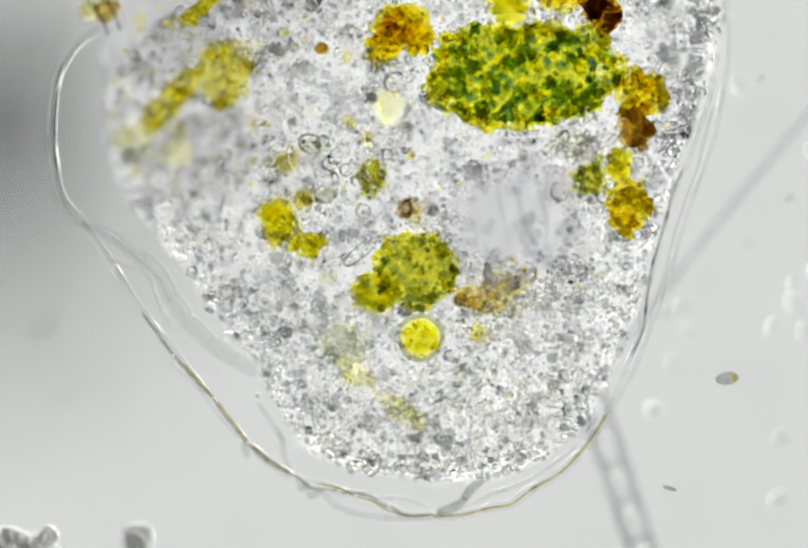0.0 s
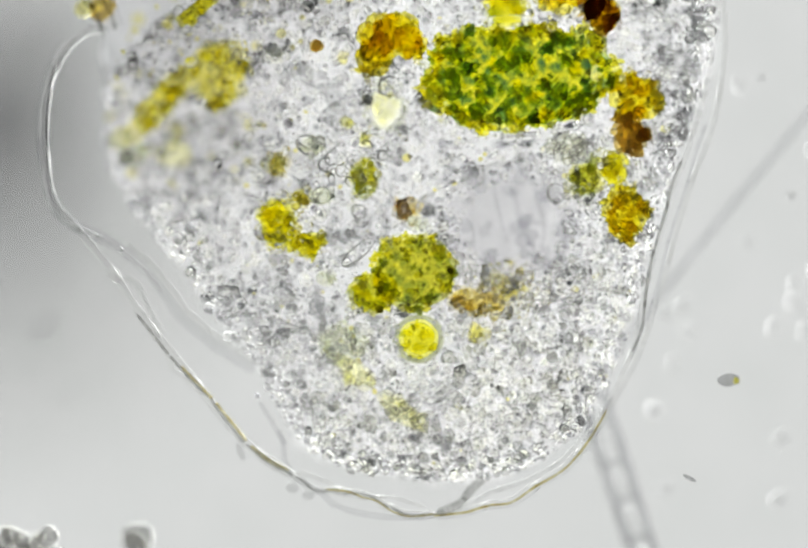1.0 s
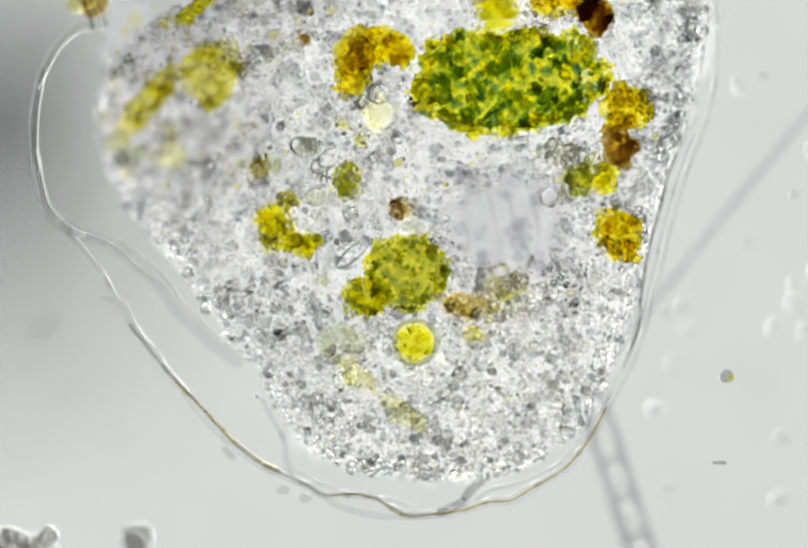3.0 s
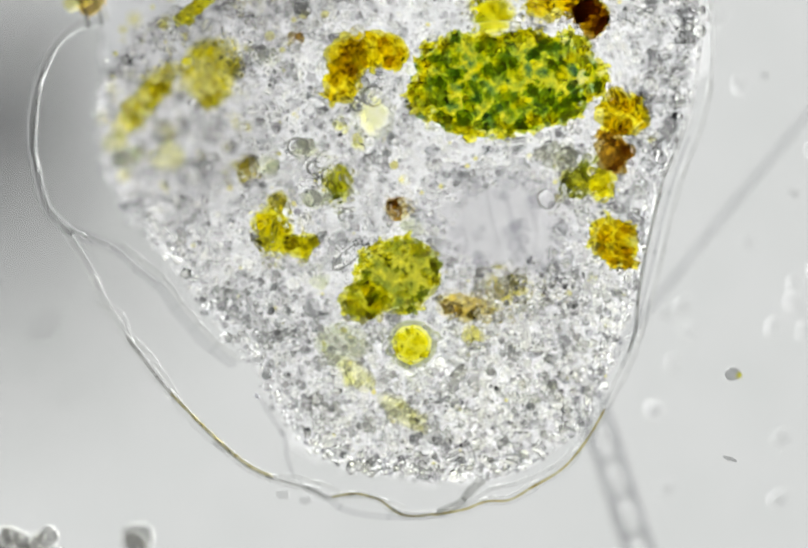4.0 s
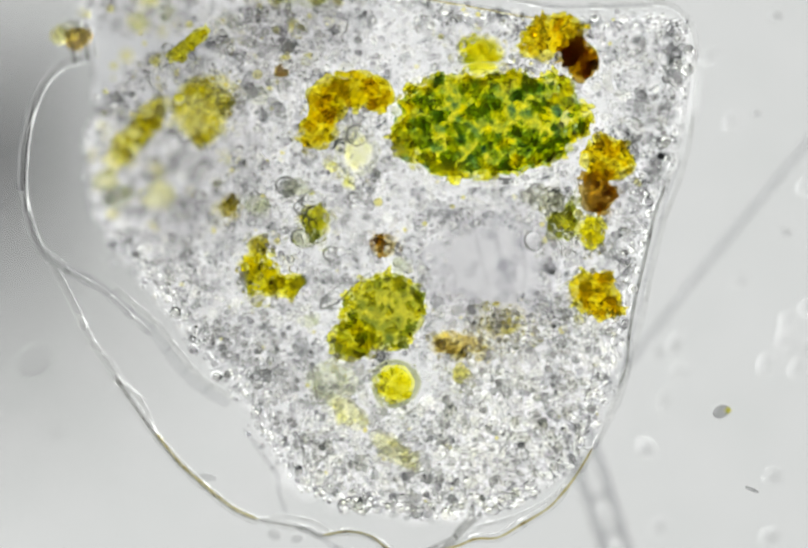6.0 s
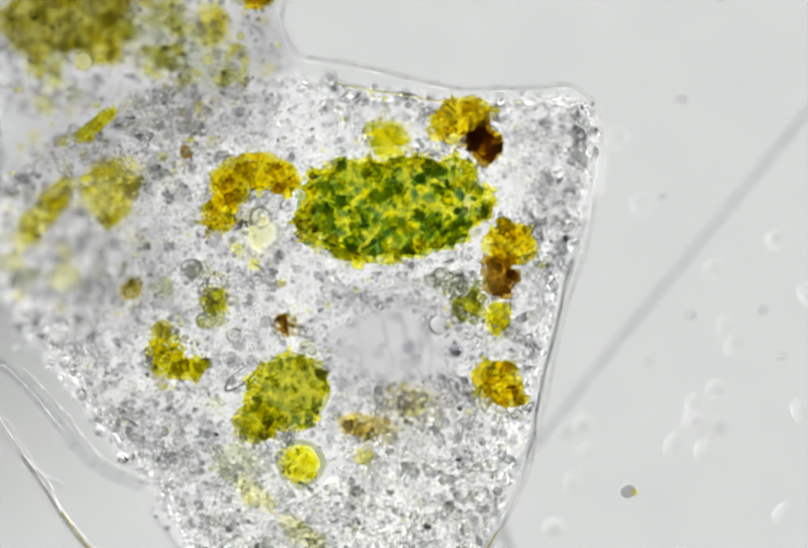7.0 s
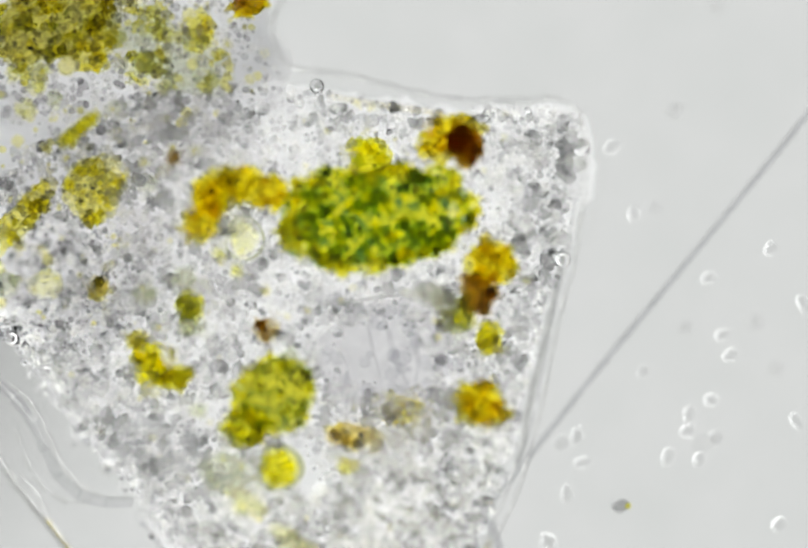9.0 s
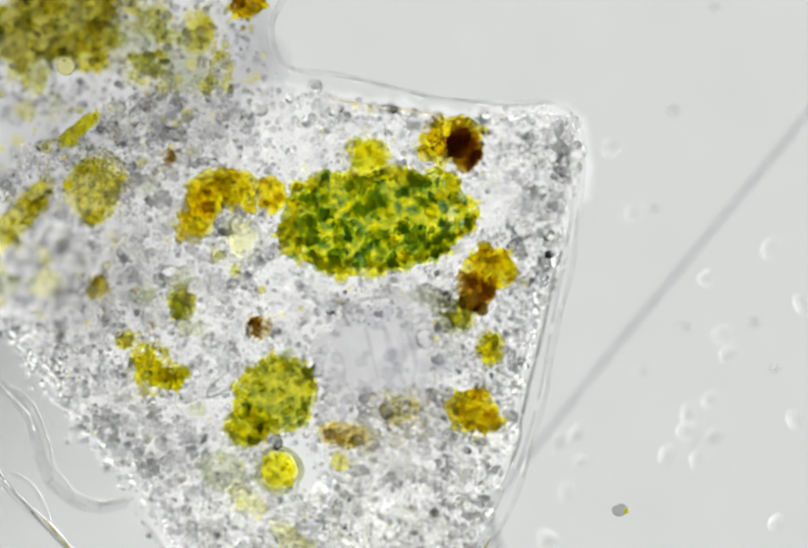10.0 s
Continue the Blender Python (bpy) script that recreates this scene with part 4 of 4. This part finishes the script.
# crystals: a heap of small clear grains
for k in range(20):
    a, d = 2.4 * k, 9 * math.sqrt(k)
    crystal = balls_mesh("crystal", [((0, 0, 0), (0.001, 0.00085, 0.0008))], CRYSTAL, 2, 0.3, 300 + k)
    ob = seat(part("crystal", crystal, amoeba, (1110, 282, 30)))
    s = 9 + 5 * (k % 3) / 2
    ob.scale = (s, s, s)
    MOVES.append((ob, 30, [(t, x, y, 0) for t, x, y, _ in flow(1110 + d * math.cos(a), 282 + 0.7 * d * math.sin(a))]))
CYST = clear("cyst_wall", [(0.0, (0.52, 0.52, 0.50)), (1.0, (0.76, 0.76, 0.74))], 1.06, 0.0, 30)
for x, y, a, b, turn in [(658, 300, 24, 14, -40), (650, 345, 10, 6, 80), (606, 280, 26, 18, 20), (630, 378, 18, 16, 0), (700, 488, 40, 12, -40), (672, 330, 12, 12, 0), (690, 352, 10, 7, 60), (640, 318, 15, 13, 0), (768, 160, 20, 19, 0), (752, 300, 10, 10, 0), (705, 410, 14, 13, 0), (1086, 372, 15, 19, -30), (1100, 268, 18, 14, 20), (1130, 290, 15, 14, 0), (1150, 285, 12, 14, 0), (946, 521, 9, 9, 0)]:
    loop = []
    for i in range(25):
        u = 2 * math.pi * i / 24
        p, q = a * math.cos(u), b * math.sin(u)
        c, d = math.cos(radians(turn)), math.sin(radians(turn))
        loop.append((x + p * c - q * d, y + p * d + q * c))
    strand("cyst_wall", loop, 5, 9, flow(x, y), 6, "thin dark wall of a clear cyst", CYST, seed=int(x), wave=0.1)
# the clear contractile vacuole: a faint round edge and two soft creases
ring = [(1000 + 145 * math.cos(a) * (1 + 0.05 * math.sin(3 * a)), 428 + 118 * math.sin(a)) for a in [2 * math.pi * i / 36 for i in range(37)]]
CV = [(t, x, y, 0) for t, x, y, _ in flow(1000, 428)]
strand("vacuole_edge", ring, 6, 12, CV, -70, "thin edge of the large clear vacuole", seed=21, wave=0.4)
for pts, wide, mat in (([(985, 322), (1005, 380), (1022, 440), (1052, 500)], 20, SOFT), ([(1052, 500), (1062, 440), (1050, 380), (1030, 330)], 14, SOFT), ([(895, 334), (930, 322), (990, 312), (1060, 308)], 9, CORE),
                       ([(940, 520), (985, 505), (1030, 515)], 14, SOFT), ([(900, 400), (925, 450), (915, 500)], 14, SOFT), ([(960, 340), (972, 400), (990, 470)], 16, SOFT)):
    strand("vacuole_crease", pts, wide * 1.4, 12, CV, -62, "soft crease of the clear vacuole", mat, seed=22 + wide)

# ---- things on the slide beside the amoeba ----
FIBRE = clear("fibre_clear", [(0.0, (0.93, 0.93, 0.93)), (1.0, (1.0, 1.0, 1.0))], 1.012, 0.0, 30)


FIBREWALL = clear("fibre_wall", [(0.0, (0.77, 0.77, 0.78)), (1.0, (0.86, 0.86, 0.87))], 1.008, 0.0, 30)
CELLGLASS = clear("filament_cell_clear", [(0.0, (0.98, 0.98, 0.98)), (1.0, (1.0, 1.0, 1.0))], 1.035, 0.0, 30)
THREAD = clear("thread_grey", [(0.0, (0.79, 0.79, 0.80)), (1.0, (0.88, 0.88, 0.89))], 1.008, 0.0, 30)


def fibre(name, points, wide, label, z, seed):
    c = points[0]
    me = tube_mesh(name, [(x, y, 0) for x, y in points], wide, wide, FIBRE if wide > 20 else THREAD, origin=(c[0], c[1], 0), seed=seed, wave=0.08, taper=False, step=20)
    ob = new(name, me)
    ob.location = xyz(c[0], c[1], z)
    return tagged(ob, label, "fibre")


fibre("thread", [(2000, -318), (1775, -25), (1600, 190), (1400, 432), (1290, 570), (1150, 745)], 11,
      "long thin straight grey thread lying on the glass slide", GROUND + 6, 61)
AXIS = [(-10, -70), (13, 0), (47, 105), (91, 240), (158, 450)]
tube = fibre("filament", AXIS, 50, "clear tube-like algal filament lying on the glass slide", GROUND + 27, 62)
# the walls' grey colour paints in the dark edges of light bent by the tube
for side_ in (-1, 1):
    wall = new("filament_wall", tube_mesh("filament_wall", [(x + 21 * side_, y - 7 * side_, 0) for x, y in AXIS], 15, 14, FIBREWALL, wave=0.14, taper=False, step=12, seed=63 + side_))
    wall.parent = tube
    tagged(wall, "soft wall of the filament, its refracted dark edge put into the colour")
for n in range(6):
    y = 60 + 74 * n
    x = 13 + 0.322 * y
    cell = new("filament_cell", balls_mesh("filament_cell", [((0, 0, 0), (0.010, 0.010, 0.010))], CELLGLASS, 3, 0.1, 40 + n))
    cell.parent, cell.location, cell.rotation_euler, cell.scale = tube, (x / 1000, -y / 1000, 0.002), (0, 0, radians(17.5)), (1, 2.0, 1)
    tagged(cell, "clear bright cell inside the filament")
    y += 37
    x = 13 + 0.322 * y
    septum = new("filament_septum", tube_mesh("filament_septum", [(x - 20, y + 6, 0), (x, y, 0), (x + 20, y - 6, 0)], 7, 8, FIBREWALL, wave=0.1, taper=False, step=10, seed=80 + n))
    septum.parent = tube
MOVES.append((tube, GROUND + 27, [(0, 1152, 805, 0), (2.5, 1150, 800, 0), (4.5, 1142, 796, 0), (5.5, 1139, 795, 0), (10, 1135, 790, 0)]))

GERM = clear("germ_clear", [(0.0, (0.93, 0.93, 0.93)), (1.0, (0.97, 0.97, 0.97))], 1.04, 0.12, 60)
GERMFAINT = clear("germ_faint", [(0.0, (0.92, 0.92, 0.92)), (1.0, (0.96, 0.96, 0.96))], 1.02, 0.0, 60)
DEBRIS = clear("debris_clear", [(0.0, (0.55, 0.55, 0.55)), (0.5, (0.78, 0.78, 0.77)), (1.0, (0.97, 0.96, 0.93))], 1.03, 0.0, 90, 0.6)
GERMDARK = clear("germ_dark", [(0.0, (0.64, 0.64, 0.64)), (1.0, (0.84, 0.84, 0.84))], 1.014, 0.0, 90)


def germ(x, y, z, a, b, turn, mat=GERM, name="bacterium", label="tiny clear oval bacterium in the water on the slide", rows=None):
    v, f = BALLS[3]
    q = v * np.array((a, b, b)) / 1000
    q[:, 1] += 0.12 * b / 1000 * np.sin(q[:, 0] * 1000 / a * 2)
    ob = new(name, mesh_of(name, q.tolist(), f.tolist(), mat))
    ob.location, ob.rotation_euler = xyz(x, y, z), (0, 0, radians(turn))
    tagged(ob, label, "bacterium", "bacteria in the water")
    if rows:
        MOVES.append((ob, z, rows))
    return ob


rng = np.random.default_rng(5)
for x, y, turn in [(1190, 283, 30), (1232, 413, 70), (1378, 540, 0), (1420, 690, 20), (1383, 778, -35), (1340, 805, 80), (1338, 838, 0), (1300, 888, 60), (1360, 895, 60),
                   (1122, 845, 60), (1132, 900, 0), (1102, 960, 80), (1065, 1050, -50), (1515, 1020, 20), (1550, 820, -60), (1562, 590, -70), (1500, 482, 30), (1405, 650, 0)]:
    germ(x + 209, y - 252, GROUND + 12, rng.uniform(12, 17), rng.uniform(9, 11), turn)
SPECKLE = clear("speck_grey", [(0.0, (0.84, 0.84, 0.84)), (1.0, (0.93, 0.93, 0.93))], 1.02, 0.0, 90)
SPECK = "small dark speck drifting in the water over the slide"
for x, y, r in [(1514, -37, 11), (1669, 370, 11), (1534, 380, 9), (1594, -236, 8), (1478, 152, 7), (1709, 460, 8)] :
    germ(x, y, 95, r * 1.2, r, 20, SPECKLE, "water_speck", SPECK, [(0, x - 6, y + 4, 0), (5, x + 3, y - 3, 30), (7.5, x, y, 20), (10, x - 2, y + 2, 35)])
for x, y, r in [(1275, 803, 14), (1300, 955, 13), (1300, 610, 15), (1330, 600, 13), (1525, 855, 14), (1520, 975, 16), (1600, 600, 14), (1460, 470, 10)]:
    germ(x, y, GROUND + r, r, r * 0.9, 0, GERMFAINT, "water_bead", "tiny clear bead lying on the glass slide")
tumbler = germ(1412, 735, -32, 23, 13, 0, GERMDARK, "bacterium", "dark rod-shaped bacterium tumbling in the water",
               [(0, 1412, 735, 0, 0), (0.5, 1423, 726, 20, 10), (1, 1415, 738, 5, 20), (1.5, 1419, 733, -20, 30), (2, 1415, 732, 0, 55), (2.5, 1407, 732, 20, 78), (4, 1423, 727, 10, 60),
                (4.5, 1414, 740, -10, 50), (5, 1410, 737, 10, 76), (5.5, 1416, 730, -10, 50), (7, 1416, 722, 10, 66), (7.5, 1414, 720, 20, 76), (8.5, 1412, 724, 0, 50), (10, 1412, 738, 10, 60)])
spot = new("spot", balls_mesh("spot", [((0, 0, 0), (0.007, 0.006, 0.006))], YELLOW[1], 2))
spot.parent, spot.location = tumbler, (0.014, 0, 0.007)
tagged(spot, "yellow spot at its end")
germ(1330, 940, 5, 15, 4, 0, GERMDARK, "bacterium", "slim dark bacterium swimming past",
     [(0, 1300, 948, 20), (1, 1338, 928, 30), (2.5, 1385, 903, 2), (4.5, 1428, 886, 25), (5.5, 1457, 877, 20), (5.7, 1463, 878, 25), (7.5, 1560, 850, 20), (10, 1680, 840, 0)])


for path, a, b in ([(476, 874, 80), (450, 882, 60), (420, 858, 20), (410, 850, 0)], 18, 8), ([(588, 948, 30), (550, 950, 10), (548, 966, 40), (540, 960, 60)], 13, 10), ([(606, 962, 0), (592, 966, 30), (592, 974, 10), (584, 968, 0)], 12, 9):
    germ(path[0][0], path[0][1], -56, a, b, 0, SPECKLE, "bacterium", "small grey bacterium clinging to the membrane", [(t, x, y, r) for t, (x, y, r) in zip((0, 2.5, 5, 10), path)])
HINT = clear("bead_faint", [(0.0, (0.972, 0.972, 0.972)), (1.0, (0.982, 0.982, 0.982))], 1.004, 0.0, 60)
for x, y, r in ((78, 632, 36), (120, 770, 14), (1575, 610, 20)):
    germ(x, y, GROUND + r, r, r * 0.95, 0, HINT, "water_bead", "large faint clear bead lying on the glass slide")


def debris(name, x, y, z, parts_, label, mat, seed):
    ob = new(name)
    ob.location = xyz(x, y, GROUND)
    tagged(ob, label, "debris")
    rng = np.random.default_rng(seed)
    for dx, dy, dz, r in parts_:
        me, q = lumpy("lump", (r, r * 0.9, r * 0.8), 14, r * 0.12, mat[int(rng.integers(len(mat)))] if isinstance(mat, list) else mat, int(rng.integers(1000)), 3)
        c = new("lump", me)
        c.parent = ob
        c.location = (dx / 1000, -dy / 1000, (z + dz - GROUND) / 1000)
    return ob


HEAP = [(-44, 2, -30, 20), (-62, 14, -50, 22), (-22, 10, -10, 18), (-4, 22, -60, 22), (-30, 34, -40, 26), (12, 6, -20, 13), (6, 34, -80, 24), (-74, 36, -70, 26), (32, 2, 5, 21), (34, 36, -60, 18), (-50, -8, 0, 10)]
debris("debris", 60, 1040, -60, HEAP, "heap of clear round debris on the slide", DEBRIS, 3)
debris("debris", 262, 1050, -60, [(0, 0, -75, 33), (-6, 4, -25, 20), (14, 10, -10, 10)], "round clear bead of debris on the slide", DEBRIS, 4)
flake = debris("debris", 196, 14, -40, [(-12, -10, -40, 24), (8, 4, -30, 26), (-26, 2, -60, 20)], "reddish brown flake beside the amoeba", [BROWN[0], DULL[0], GREYISH[2]], 5)
for n, (x, y) in enumerate([(0, 20), (12, 16), (24, 10), (34, 2)]):
    streak = new("streak", tube_mesh("streak", [(x - 16, y - 26, 0), (x, y, 0), (x + 12, y + 34, 0)], 9, 9, (CORE, SKIN)[n % 2], taper=False, seed=n))
    streak.parent, streak.location = flake, (0, 0, (130 + 6 * n) / 1000)
MOVES.append((flake, GROUND, [(0, 196, 14, 0), (2.5, 176, 6, 4), (5, 160, -4, 8), (10, 150, -10, 10)]))


# blockers on a plate over the lamp, far below the slide, added to shade one side of the field
def build_side_shade():
    m, n, l = material("helper_plate_clear")
    out, g = n.new("ShaderNodeOutputMaterial"), n.new("ShaderNodeBsdfTransparent")
    l.new(g.outputs[0], out.inputs[0])
    b = bmesh.new()
    bmesh.ops.create_circle(b, cap_ends=True, segments=64, radius=3.0)
    me = bpy.data.meshes.new("helper_plate")
    b.to_mesh(me)
    b.free()
    me.materials.append(m)
    ob = new("helper_plate", me)
    ob.location = (0.1, 0.13, -3.5)
    tagged(ob, "clear round plate added below the slide to carry the shade blockers", "condenser", kind="structure")
    m, n, l = material("shade_blocker_dark")
    out, d = n.new("ShaderNodeOutputMaterial"), n.new("ShaderNodeBsdfDiffuse")
    d.inputs["Color"].default_value = (0.06, 0.055, 0.05, 1)
    l.new(d.outputs[0], out.inputs[0])
    # dark lump added as a blocker, so out of focus that only its shade shows
    me, q = lumpy("dirt", (130, 260, 120), 60, 20, m, 6, 4)
    ob = new("dirt", me)
    ob.location = xyz(-212, 190, -3380)
    tagged(ob, "dark lump added far below the slide to shade the left side", "dirt")
    # grey see-through body added to widen the shade at the left
    smoky = sheer("grey_shade_filter", [(0.3, (0.79, 0.79, 0.79)), (0.7, (0.87, 0.87, 0.87))], 2.0)
    me, q = lumpy("smear", (400, 560, 40), 60, 10, smoky, 7, 4)
    ob = new("smear", me)
    ob.location = xyz(-110, 320, -3455)
    tagged(ob, "thin grey filter added far below the slide to shade the left side", "smear")


build_side_shade()


def motions():
    for ob, z, rows in MOVES:
        walk(ob, [(t, Matrix.Translation(xyz(x, y, z)) @ pose(0, 0, 0, 0, lean[0] if lean else 0, -a)) for t, x, y, a, *lean in rows])


motions()
